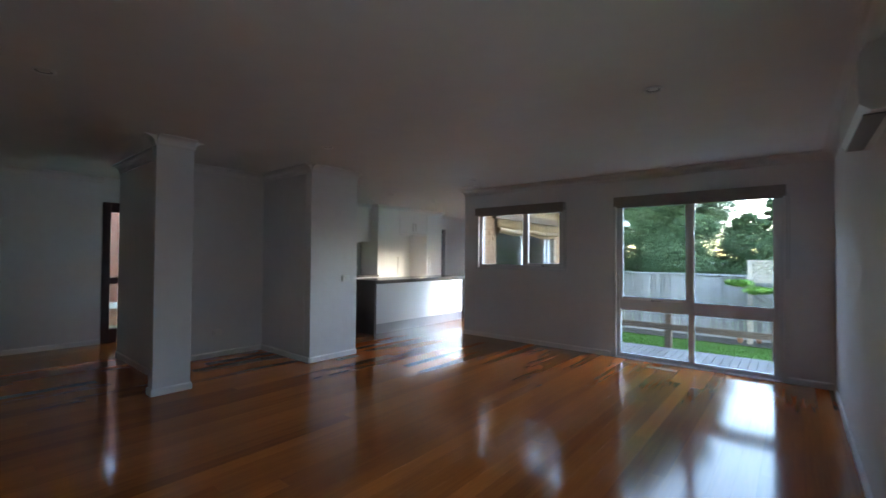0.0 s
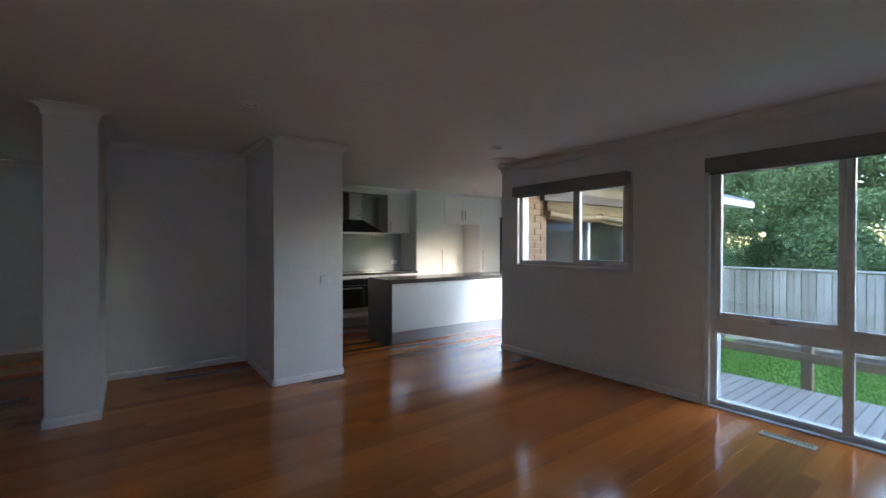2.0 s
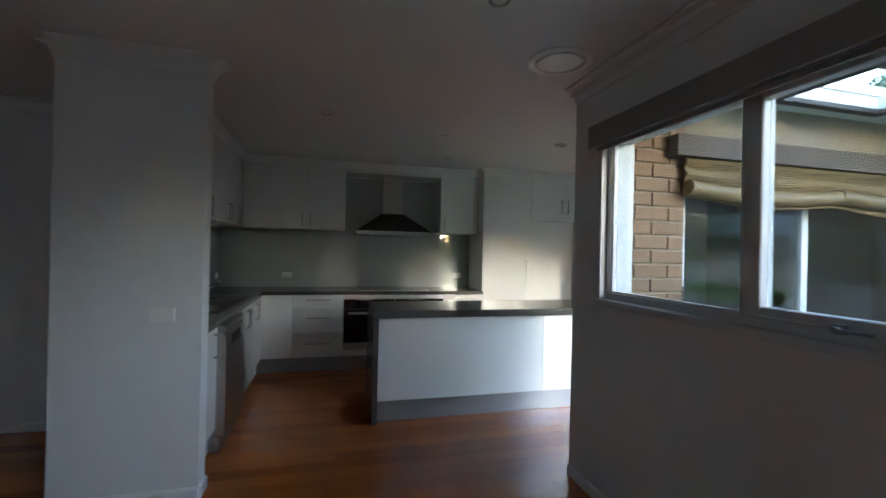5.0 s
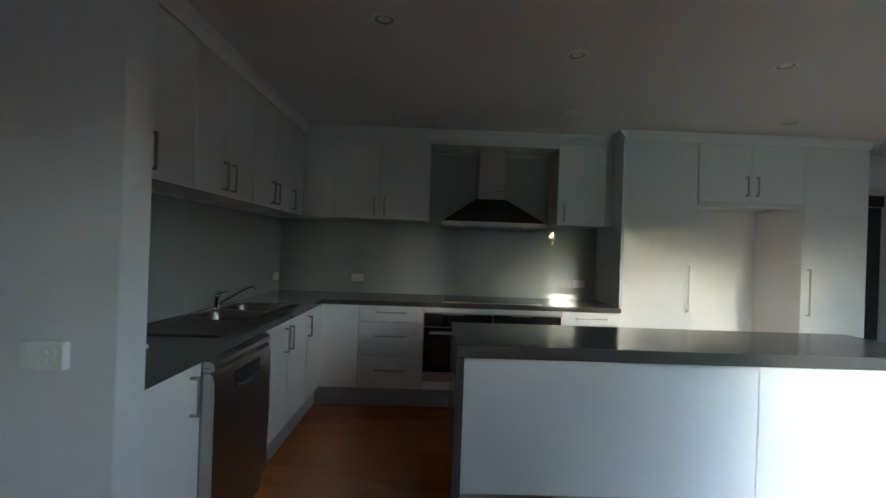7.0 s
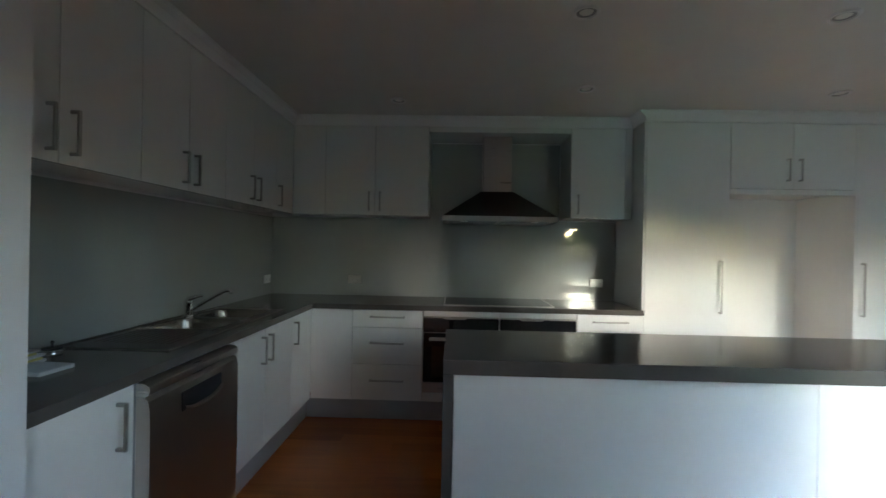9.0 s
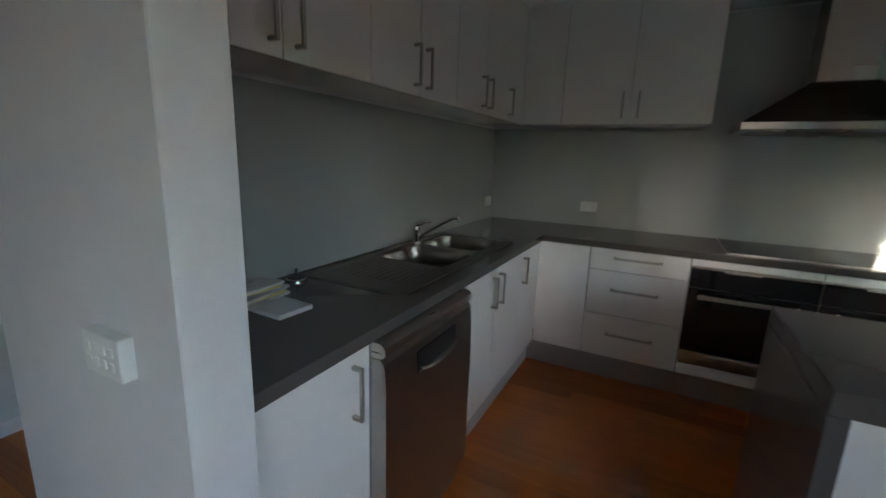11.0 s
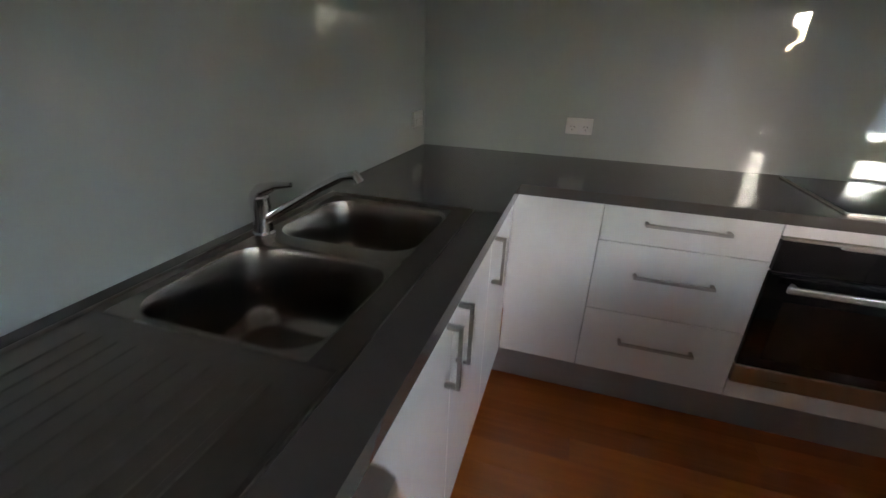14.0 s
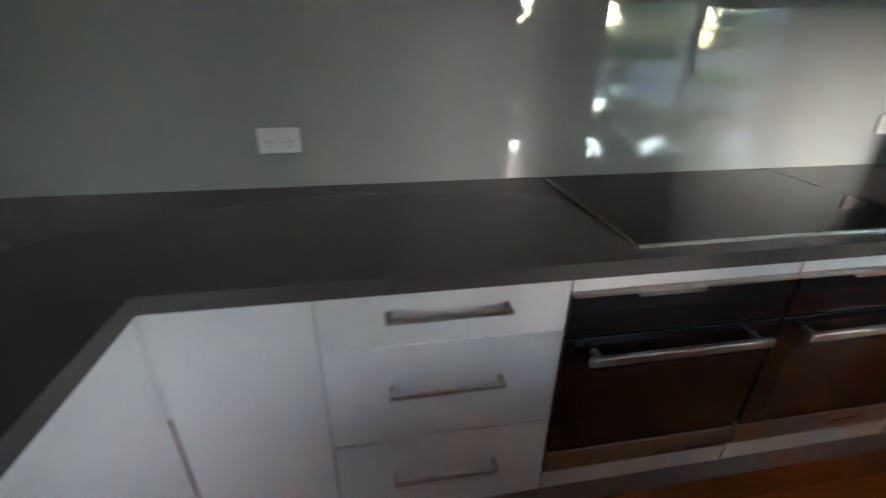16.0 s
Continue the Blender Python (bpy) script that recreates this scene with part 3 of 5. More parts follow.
def oven(y0, y1):
    o = thing("oven", (-6.5, (y0 + y1) / 2, KICK), "black glass built-in oven with a steel bar handle under the bench", "oven", "ovens under the cooktop")
    part("body", boxes((BX, FACE_X - 0.022, y0 + 0.004, y1 - 0.004, KICK, 0.858)), M_CARC, o, "white oven housing")
    part("filler", boxes((FACE_X - 0.018, FACE_X - 0.002, y0 + 0.001, y1 - 0.001, 0.818, 0.857), bevel=0.0015), M_GLOSS, o, "white filler strip")
    part("base_filler", boxes((FACE_X - 0.018, FACE_X - 0.002, y0 + 0.001, y1 - 0.001, KICK, 0.230), bevel=0.0015), M_GLOSS, o, "white filler strip")
    part("control_panel", boxes((FACE_X - 0.02, FACE_X + 0.004, y0 + 0.004, y1 - 0.004, 0.695, 0.805), bevel=0.003), M_BLACKGLASS, o)
    part("top_trim", boxes((FACE_X - 0.02, FACE_X + 0.008, y0 + 0.004, y1 - 0.004, 0.806, 0.816), (FACE_X - 0.005, FACE_X + 0.012, y0 + 0.16, y0 + 0.33, 0.798, 0.813), bevel=0.002), M_STEEL, o, "thin steel trim")
    d = part("door", boxes((FACE_X - 0.02, FACE_X + 0.004, y0 + 0.004, y1 - 0.004, 0.312, 0.690), bevel=0.003), M_BLACKGLASS, o)
    part("door_window", boxes((FACE_X + 0.004, FACE_X + 0.0055, y0 + 0.07, y1 - 0.07, 0.355, 0.590)), M_OVEN_IN, d, "dark brown glass window")
    part("handle", boxes((FACE_X + 0.035, FACE_X + 0.05, y0 + 0.05, y1 - 0.05, 0.640, 0.664), (FACE_X, FACE_X + 0.037, y0 + 0.07, y0 + 0.085, 0.645, 0.659), (FACE_X, FACE_X + 0.037, y1 - 0.085, y1 - 0.07, 0.645, 0.659), bevel=0.004, seg=2), M_STEEL, d, "steel bar handle")
    part("lower_strip", boxes((FACE_X - 0.02, FACE_X + 0.003, y0 + 0.004, y1 - 0.004, 0.233, 0.307), bevel=0.002), M_STEEL, o, "brushed steel strip")
    return o


oven(4.897, 5.482)
oven(5.484, 6.068)

# sink run
c = carcass("base_cabinet", "y", FACE_Y, -4.53, -4.117, KICK, 0.858, BY, "gloss white base cabinet with one door", "cabinet", G_BASE)
front("door", c, "y", FACE_Y, -4.53, -4.117, KICK, 0.858, ("z", 0.655, 0.815, -4.455))
c = carcass("base_cabinet", "y", FACE_Y, -5.95, -5.135, KICK, 0.68, BY, "gloss white double-door base cabinet under the sink", "cabinet", G_BASE)
front("door", c, "y", FACE_Y, -5.545, -5.135, KICK, 0.858, ("z", 0.655, 0.815, -5.50))
front("door", c, "y", FACE_Y, -5.95, -5.545, KICK, 0.858, ("z", 0.655, 0.815, -5.59))
c = carcass("base_cabinet", "y", FACE_Y, -6.3495, -5.95, KICK, 0.858, BY, "gloss white corner base cabinet with one door", "cabinet", G_BASE)
front("door", c, "y", FACE_Y, -6.3495, -5.95, KICK, 0.858, ("z", 0.655, 0.815, -6.00))

kick = thing("kickboard", (-6.4, 4.0, 0), "brushed grey kickboard under the base cabinets", "kickboard")
part("kick_cooktop_side", boxes((FACE_X - 0.06, FACE_X - 0.045, 3.985, 6.565, 0, KICK - 0.002)), M_KICK, kick)
part("kick_sink_side", boxes((-6.39, -5.135, FACE_Y - 0.06, FACE_Y - 0.045, 0, KICK - 0.002), (-4.53, -4.115, FACE_Y - 0.06, FACE_Y - 0.045, 0, KICK - 0.002)), M_KICK, kick)

# dishwasher
dx0, dx1, dy = -5.131, -4.533, 4.085
dw = thing("dishwasher", (-4.83, 3.8, 0), "freestanding stainless steel dishwasher under the benchtop", "dishwasher")
part("body", boxes((dx0 + 0.004, dx1 - 0.004, BY, dy - 0.055, 0.03, 0.852)), M_GREYPL, dw, "grey side casing")
part("plinth", boxes((dx0 + 0.01, dx1 - 0.01, BY, dy - 0.06, 0.0, 0.03), (dx0 + 0.002, dx1 - 0.002, dy - 0.06, dy - 0.03, 0.0, 0.10)), M_STEEL, dw)
bm = bmesh.new()
prof = [(0, 0.11), (0.05, 0.11), (0.05, 0.70), (0.048, 0.76), (0.042, 0.79), (0.028, 0.803), (0, 0.803)]
a = [bm.verts.new((dx0, dy - 0.05 + o, z)) for o, z in prof]
b = [bm.verts.new((dx1, dy - 0.05 + o, z)) for o, z in prof]
for i in range(len(prof)):
    j = (i + 1) % len(prof)
    bm.faces.new((a[i], a[j], b[j], b[i]))
bm.faces.new(a[::-1]), bm.faces.new(b)
dd = part("door", bm, M_DOORSTEEL, dw, smooth=True)
part("control_recess", boxes((dx0 + 0.15, dx1 - 0.17, dy - 0.003, dy + 0.0015, 0.690, 0.766), bevel=0.002), M_BLACK, dd, "black control panel")
bm = bmesh.new()
hn = 14
for i in range(hn):
    u0, u1 = -1 + 2 * i / hn, -1 + 2 * (i + 1) / hn
    xs = [(dx0 + dx1) / 2 - 0.01 + 0.135 * u for u in (u0, u1)]
    zs = [0.672 + 0.028 * u * u for u in (u0, u1)]
    vs = []
    for x, z in zip(xs, zs):
        vs.append([bm.verts.new((x, dy + o, z + h)) for o, h in ((0, 0), (0.012, 0.001), (0.017, 0.008), (0.012, 0.015), (0, 0.015))])
    for k in range(5):
        bm.faces.new((vs[0][k], vs[0][(k + 1) % 5], vs[1][(k + 1) % 5], vs[1][k]))
bmesh.ops.remove_doubles(bm, verts=bm.verts, dist=1e-5)
part("handle", bm, M_DOORSTEEL, dd, "curved steel handle lip", smooth=True)
bm = bmesh.new()
prof = [(0, 0.808), (0.034, 0.808), (0.046, 0.816), (0.05, 0.828), (0.046, 0.842), (0.03, 0.853), (0, 0.853)]
a = [bm.verts.new((dx0, dy - 0.052 + o, z)) for o, z in prof]
b = [bm.verts.new((dx1, dy - 0.052 + o, z)) for o, z in prof]
for i in range(len(prof)):
    j = (i + 1) % len(prof)
    bm.faces.new((a[i], a[j], b[j], b[i]))
bm.faces.new(a[::-1]), bm.faces.new(b)
part("top_rail", bm, M_STEEL, dw, "rounded steel top rail", smooth=True)

# benchtop with the sink's cut-out
BT0 = 0.862
bench = thing("benchtop", (-6.0, 3.8, BT0), "dark grey stone L-shaped kitchen benchtop", "benchtop")
CX0, CX1, CY0, CY1 = -5.93, -5.205, 3.53, 3.915
for nm, rows in (("sink_slab", ((CX1, -4.115, SINK_Y, 4.05, BT0, BENCH), (CX0, CX1, SINK_Y, CY0, BT0, BENCH), (CX0, CX1, CY1, 4.05, BT0, BENCH), (-6.33, CX0, SINK_Y, 4.05, BT0, BENCH))),
                 ("cooktop_slab", ((COOK_X, -6.3305, SINK_Y, 6.568, BT0, BENCH),))):
    bm = boxes(*rows)
    bmesh.ops.remove_doubles(bm, verts=bm.verts, dist=1e-5)
    part(nm, bm, M_STONE, bench)

# sink
sk = thing("kitchen_sink", (-5.4, 3.72, BENCH), "stainless steel double-bowl sink with a ribbed drainer", "sink")


def loop(cx, cy, hx, hy, r, z, n=8):
    pts = []
    for qx, qy, a0 in ((1, 1, 0), (-1, 1, 90), (-1, -1, 180), (1, -1, 270)):
        for k in range(n):
            a = radians(a0 + 90 * k / (n - 1))
            pts.append((cx + qx * (hx - r) + r * math.cos(a), cy + qy * (hy - r) + r * math.sin(a), z))
    return pts


def bowl(x0, x1, y0, y1, cell, deep):
    cx, cy, hx, hy = (x0 + x1) / 2, (y0 + y1) / 2, (x1 - x0) / 2, (y1 - y0) / 2
    bm = bmesh.new()
    inner = loop(cx, cy, hx, hy, 0.07, 0)
    outer = []
    for x, y, z in inner:
        dx, dy_ = x - cx, y - cy
        sx = ((cell[1] - cx) if dx > 0 else (cx - cell[0])) / max(abs(dx), 1e-6)
        sy = ((cell[3] - cy) if dy_ > 0 else (cy - cell[2])) / max(abs(dy_), 1e-6)
        s = min(sx, sy)
        outer.append((cx + dx * s, cy + dy_ * s, BENCH + 0.006))
    rows = [outer, [(x, y, BENCH + 0.006) for x, y, z in loop(cx, cy, hx + 0.010, hy + 0.010, 0.080, 0)], [(x, y, BENCH + 0.003) for x, y, z in loop(cx, cy, hx + 0.003, hy + 0.003, 0.073, 0)],
            loop(cx, cy, hx, hy, 0.07, BENCH - 0.006), loop(cx, cy, hx - 0.007, hy - 0.007, 0.068, BENCH - deep * 0.55)]
    for k in range(1, 7):                # the wide curve from wall to floor
        a = math.pi / 2 * k / 6
        inset = 0.007 + 0.045 * (1 - math.cos(a))
        rows.append(loop(cx, cy, hx - inset, hy - inset, 0.068 - 0.35 * inset, BENCH - deep * 0.55 - (deep * 0.45 - 0.006) * math.sin(a)))
    rows += [loop(cx, cy, 0.075, 0.075, 0.0749, BENCH - deep), loop(cx, cy, 0.045, 0.045, 0.0449, BENCH - deep - 0.004)]
    rings = [[bm.verts.new(p) for p in row] for row in rows]
    k = len(inner)
    for a, b in zip(rings, rings[1:]):
        for i in range(k):
            bm.faces.new((a[i], a[(i + 1) % k], b[(i + 1) % k], b[i]))
    bm.faces.new(rings[-1])
    part("bowl", bm, M_BOWL, sk, smooth=True)
    part("drain", lathe([(0.042, 0), (0.042, 0.004), (0.034, 0.005), (0.030, 0.001), (0.012, 0.001), (0.008, 0.006)], (cx, cy, BENCH - deep - 0.003), 20), M_DARKSTEEL, sk, "round steel drain", smooth=True)


FX0, FX1, FY0, FY1 = -5.96, -4.797, 3.512, 3.968
XM, XD = -5.562, -5.215
bowl(-5.90, -5.60, 3.55, 3.905, (CX0 + 0.002, XM, CY0 + 0.002, CY1 - 0.002), 0.17)
bowl(-5.525, -5.225, 3.55, 3.905, (XM, CX1 - 0.002, CY0 + 0.002, CY1 - 0.002), 0.18)
for row in ((FX0, CX0 + 0.002, FY0, FY1, BENCH, BENCH + 0.006), (CX0 + 0.002, CX1 - 0.002, FY0, CY0 + 0.002, BENCH, BENCH + 0.006), (CX0 + 0.002, CX1 - 0.002, CY1 - 0.002, FY1, BENCH, BENCH + 0.006)):
    part("rim", boxes(row), M_SINK, sk)
part("drainer_board", boxes((CX1 - 0.002, FX1, FY0, FY1, BENCH, BENCH + 0.004)), M_SINK, sk)
part("back_lip", boxes((FX0, FX1, FY0 - 0.006, FY0, BENCH, BENCH + 0.010), bevel=0.002), M_SINK, sk)
part("front_lip", boxes((CX1 - 0.002, FX1, FY1 - 0.008, FY1, BENCH + 0.004, BENCH + 0.007), bevel=0.001), M_SINK, sk)
part("end_lip", boxes((FX1 - 0.008, FX1, FY0, FY1 - 0.008, BENCH + 0.004, BENCH + 0.007), bevel=0.001), M_SINK, sk)
ribs = bmesh.new()
for i in range(11):
    y = 3.56 + 0.033 * i
    add_box(ribs, -5.16, -4.90, y - 0.006, y + 0.006, BENCH + 0.003, BENCH + 0.0065, 0.002)
part("drainer_ribs", ribs, M_SINK, sk, "pressed drainer ribs")

tap = thing("kitchen_tap", (-5.575, 3.512, BENCH), "chrome mixer tap with a long angled spout", "tap")
tx, ty = -5.583, 3.545
part("base", lathe([(0.027, 0), (0.027, 0.006), (0.022, 0.010), (0.021, 0.060), (0.0225, 0.064), (0.0225, 0.092), (0.015, 0.100)], (tx, ty, BENCH + 0.005), 24), M_CHROME, tap, smooth=True)
part("spout", tube([(tx, ty + 0.015, BENCH + 0.045), (tx - 0.008, ty + 0.07, BENCH + 0.080), (tx - 0.017, ty + 0.15, BENCH + 0.130), (tx - 0.022, ty + 0.205, BENCH + 0.160), (tx - 0.025, ty + 0.235, BENCH + 0.166), (tx - 0.026, ty + 0.245, BENCH + 0.150)], 0.010, 14, (0.012, 0.010, 0.009, 0.009, 0.011, 0.0125)), M_CHROME, tap, smooth=True)
part("lever", tube([(tx, ty - 0.004, BENCH + 0.096), (tx + 0.002, ty + 0.010, BENCH + 0.114), (tx - 0.004, ty + 0.045, BENCH + 0.127), (tx - 0.010, ty + 0.082, BENCH + 0.131)], 0.008, 12, (0.019, 0.016, 0.009, 0.006)), M_CHROME, tap, smooth=True)

# cooktop
hob = thing("cooktop", (-6.64, 5.48, BENCH), "black glass ceramic cooktop with a steel edge", "cooktop")
part("glass_top", boxes((-6.90, -6.387, 5.058, 5.902, BENCH, BENCH + 0.006), bevel=0.002), M_BLACKGLASS, hob)
part("front_trim", boxes((-6.387, -6.381, 5.056, 5.904, BENCH, BENCH + 0.007), (-6.905, -6.387, 5.053, 5.058, BENCH, BENCH + 0.007), (-6.905, -6.387, 5.902, 5.907, BENCH, BENCH + 0.007)), M_STEEL, hob, "thin steel edge")

# splashback
sp = thing("splashback", (COOK_X, SINK_Y, BENCH), "pale green glossy glass splashback panels", "splashback")
part("sink_panel", boxes((COOK_X + 0.008, -4.115, SINK_Y, SINK_Y + 0.007, BENCH + 0.001, 1.60)), M_SPLASH, sp)
part("cooktop_panel", boxes((COOK_X, COOK_X + 0.007, SINK_Y, 4.908, BENCH + 0.001, 1.604), (COOK_X, COOK_X + 0.007, 4.908, 6.065, BENCH + 0.001, 2.29), (COOK_X, COOK_X + 0.007, 6.065, 6.568, BENCH + 0.001, 1.604)), M_SPLASH, sp)

# wall cabinets
UF_X, UF_Y, UZ0, UZ1 = -6.587, 3.775, 1.605, 2.345
up = [(-4.50, -4.117, -4.455), (-4.88, -4.50, -4.545), (-5.205, -4.88, -5.16), (-5.55, -5.205, -5.25), (-5.90, -5.55, -5.855), (-6.25, -5.90, -5.945), (-6.585, -6.25, -6.295)]
for i in range(0, 7, 2):
    doors = up[i:i + 2]
    x0, x1 = min(d[0] for d in doors), max(d[1] for d in doors)
    c = carcass("wall_cabinet", "y", UF_Y, x0, x1, UZ0 + 0.012, UZ1, BY, "gloss white wall cabinet above the sink", "cabinet", G_UP)
    for a, b, hx in doors:
        front("door", c, "y", UF_Y, a, b, UZ0, UZ1, ("z", 1.64, 1.80, hx))
c = carcass("wall_cabinet", "x", UF_X, 3.78, 4.903, UZ0 + 0.012, UZ1, BX, "gloss white double-door corner wall cabinet", "cabinet", G_UP)
front("panel", c, "x", UF_X, 3.78, 4.045, UZ0, UZ1)
front("door", c, "x", UF_X, 4.045, 4.459, UZ0, UZ1, ("z", 1.64, 1.80, 4.415))
front("door", c, "x", UF_X, 4.459, 4.903, UZ0, UZ1, ("z", 1.64, 1.80, 4.505))
c = carcass("wall_cabinet", "x", UF_X, 6.07, 6.566, UZ0 + 0.012, UZ1, BX, "gloss white wall cabinet beside the rangehood", "cabinet", G_UP)
front("door", c, "x", UF_X, 6.07, 6.51, UZ0, UZ1, ("z", 1.64, 1.80, 6.125))
front("panel", c, "x", UF_X, 6.51, 6.566, UZ0, UZ1)
setting("trim_hood_bulkhead", boxes((COOK_X + 0.012, UF_X, 4.906, 6.067, 2.30, UZ1)), M_GLOSS, "white panel above the rangehood recess", "trim")
CROWN = [(0, 0), (0, -0.075), (0.01, -0.075), (0.014, -0.062), (0.03, -0.035), (0.052, -0.02), (0.058, -0.006), (0.058, 0)]
bm = bmesh.new()
add_sweep(bm, CROWN, (-6.587, UF_Y, CEIL), (-4.117, UF_Y, CEIL), (0, 1, 0))
add_sweep(bm, CROWN, (UF_X, UF_Y, CEIL), (UF_X, 6.57, CEIL), (1, 0, 0))
add_sweep(bm, CROWN, (-6.385, 6.57, CEIL), (-6.385, 8.73, CEIL), (1, 0, 0))
add_sweep(bm, CROWN, (UF_X, 6.57, CEIL), (-6.385 + 0.05, 6.57, CEIL), (0, -1, 0))
add_sweep(bm, CROWN, (COOK_X, 8.73, CEIL), (-6.385 + 0.05, 8.73, CEIL), (0, 1, 0))
add_box(bm, COOK_X + 0.01, UF_X - 0.001, SINK_Y + 0.01, 6.568, UZ1 + 0.001, CEIL - 0.001)
add_box(bm, -6.585, -4.117, SINK_Y + 0.01, UF_Y - 0.001, UZ1 + 0.001, CEIL - 0.001)
add_box(bm, COOK_X + 0.01, -6.386, 6.571, 8.728, UZ1 + 0.001, CEIL - 0.001)
setting("trim_crown", bm, M_TRIM, "white crown moulding above the wall cabinets", "trim")

# rangehood
rh = thing("rangehood", (-6.7, 5.48, 1.565), "stainless steel canopy rangehood with a square flue", "rangehood")
part("flue", boxes((COOK_X + 0.008, -6.70, 5.36, 5.60, 1.80, 2.298), bevel=0.002), M_STEEL, rh)
bm = bmesh.new()
lo = [bm.verts.new(p) for p in ((COOK_X + 0.008, 5.03, 1.605), (-6.45, 5.03, 1.605), (-6.45, 5.93, 1.605), (COOK_X + 0.008, 5.93, 1.605))]
hi = [bm.verts.new(p) for p in ((COOK_X + 0.008, 5.345, 1.83), (-6.69, 5.345, 1.83), (-6.69, 5.615, 1.83), (COOK_X + 0.008, 5.615, 1.83))]
for i in range(4):
    bm.faces.new((lo[i], lo[(i + 1) % 4], hi[(i + 1) % 4], hi[i]))
bm.faces.new(hi), bm.faces.new(lo[::-1])
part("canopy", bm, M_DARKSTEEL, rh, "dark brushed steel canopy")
part("lip", boxes((COOK_X + 0.008, -6.445, 5.025, 5.935, 1.565, 1.604), bevel=0.003), M_STEEL, rh, "steel front lip")
part("filter", boxes((-6.90, -6.50, 5.08, 5.46, 1.560, 1.566), (-6.90, -6.50, 5.50, 5.88, 1.560, 1.566)), M_GREYPL, rh, "grey mesh filter")
for y in (5.20, 5.76):
    part("lamp", lathe([(0.03, 0), (0.03, 0.006), (0.02, 0.007)], (-6.475, y, 1.558), 16), M_LAMP, rh, "small unlit lamp")

# tall cabinets and the fridge recess
TF, TZ1 = -6.385, 2.345
for y0, y1, hy in ((6.572, 7.222, 7.155), (8.156, 8.728, 8.21)):
    c = thing("pantry_cabinet", (-6.6, (y0 + y1) / 2, 0), "tall gloss white pantry cabinet with a long handle", "cabinet", "pantry cabinets")
    part("body", boxes((BX, TF - 0.02, y0, y1, KICK, TZ1)), M_CARC, c)
    part("kick", boxes((BX, TF - 0.05, y0 + 0.002, y1 - 0.002, 0, KICK)), M_KICK, c, "grey kickboard")
    front("door", c, "x", TF, y0 + 0.016, y1, KICK, TZ1, ("z", 0.885, 1.29, hy))
    part("end_panel", boxes((BX, TF, y0 - 0.001, y0 + 0.015, 0, TZ1)), M_GLOSS, c)
c = carcass("overhead_cabinet", "x", TF, 7.224, 8.154, 1.83, TZ1, BX, "gloss white double-door cabinet above an empty fridge recess", "cabinet", "")
front("door", c, "x", TF, 7.224, 7.69, 1.84, TZ1, ("z", 1.90, 2.07, 7.645))
front("door", c, "x", TF, 7.69, 8.154, 1.84, TZ1, ("z", 1.90, 2.07, 7.735))
part("light_rail", boxes((TF - 0.018, TF - 0.002, 7.224, 8.154, 1.80, 1.838)), M_CARC, c, "cream lower rail")
part("back_panel", boxes((COOK_X + 0.001, COOK_X + 0.012, 7.224, 8.154, 0.07, 1.829)), M_CARC, c)

# island
IX0, IX1, IY0, IY1 = -5.415, -4.775, 5.09, 7.60
isl = thing("kitchen_island", (-5.1, 6.35, 0), "kitchen island with a grey stone waterfall top and gloss white front", "island bench")
part("stone_top", boxes((IX0, IX1, IY0, IY1, 0.84, BENCH), bevel=0.002), M_STONE, isl, "grey stone slab")
part("waterfall_end", boxes((IX0, IX1, IY0, IY0 + 0.042, 0, 0.839), bevel=0.002), M_STONE, isl, "grey stone end slab")
part("waterfall_end", boxes((IX0, IX1, IY1 - 0.042, IY1, 0, 0.839), bevel=0.002), M_STONE, isl, "grey stone end slab")
part("body", boxes((IX0 + 0.05, IX1 - 0.075, IY0 + 0.043, IY1 - 0.043, KICK, 0.838)), M_CARC, isl)
for y0, y1 in ((IY0 + 0.044, 6.592), (6.595, IY1 - 0.044)):
    part("front_panel", boxes((IX1 - 0.072, IX1 - 0.052, y0, y1, 0.165, 0.837), bevel=0.0015), M_GLOSS, isl)
part("kick", boxes((IX1 - 0.09, IX1 - 0.065, IY0 + 0.044, IY1 - 0.044, 0, 0.163), (IX0 + 0.09, IX0 + 0.105, IY0 + 0.044, IY1 - 0.044, 0, KICK)), M_KICK, isl, "brushed grey kickboard")
for k in range(4):
    y0 = IY0 + 0.046 + k * 0.601
    part("cupboard_door", boxes((IX0 + 0.03, IX0 + 0.048, y0, y0 + 0.597, KICK, 0.837), bevel=0.002), M_GLOSS, isl)


# power points and switches
def plate(w, h, rockers, label, name, group, deep=0.011):
    """A wall plate that faces +y, centred on the origin."""
    p = thing(name, (0, 0, 0), label, "socket" if name == "power_point" else "switch", group)
    part("cover", boxes((-w / 2, w / 2, 0, deep, -h / 2, h / 2), bevel=0.003, seg=2), M_PLASTIC, p)
    for x, z in rockers:
        part("rocker", boxes((x - 0.006, x + 0.006, deep - 0.001, deep + 0.003, z - 0.008, z + 0.008), bevel=0.001), M_PLASTIC, p)
    if name == "power_point":
        for cx in (-w / 4, w / 4):
            for dx, dz, a in ((-0.007, 0.004, 30), (0.007, 0.004, -30), (0, -0.010, 0)):
                bm = boxes((-0.0012, 0.0012, 0.0108, 0.0114, -0.004, 0.004))
                bmesh.ops.transform(bm, matrix=Matrix.Translation((cx + dx, 0, dz - 0.006)) @ Matrix.Rotation(radians(a), 4, "Y"), verts=bm.verts)
                part("slot", bm, M_BLACK, p)
    return p


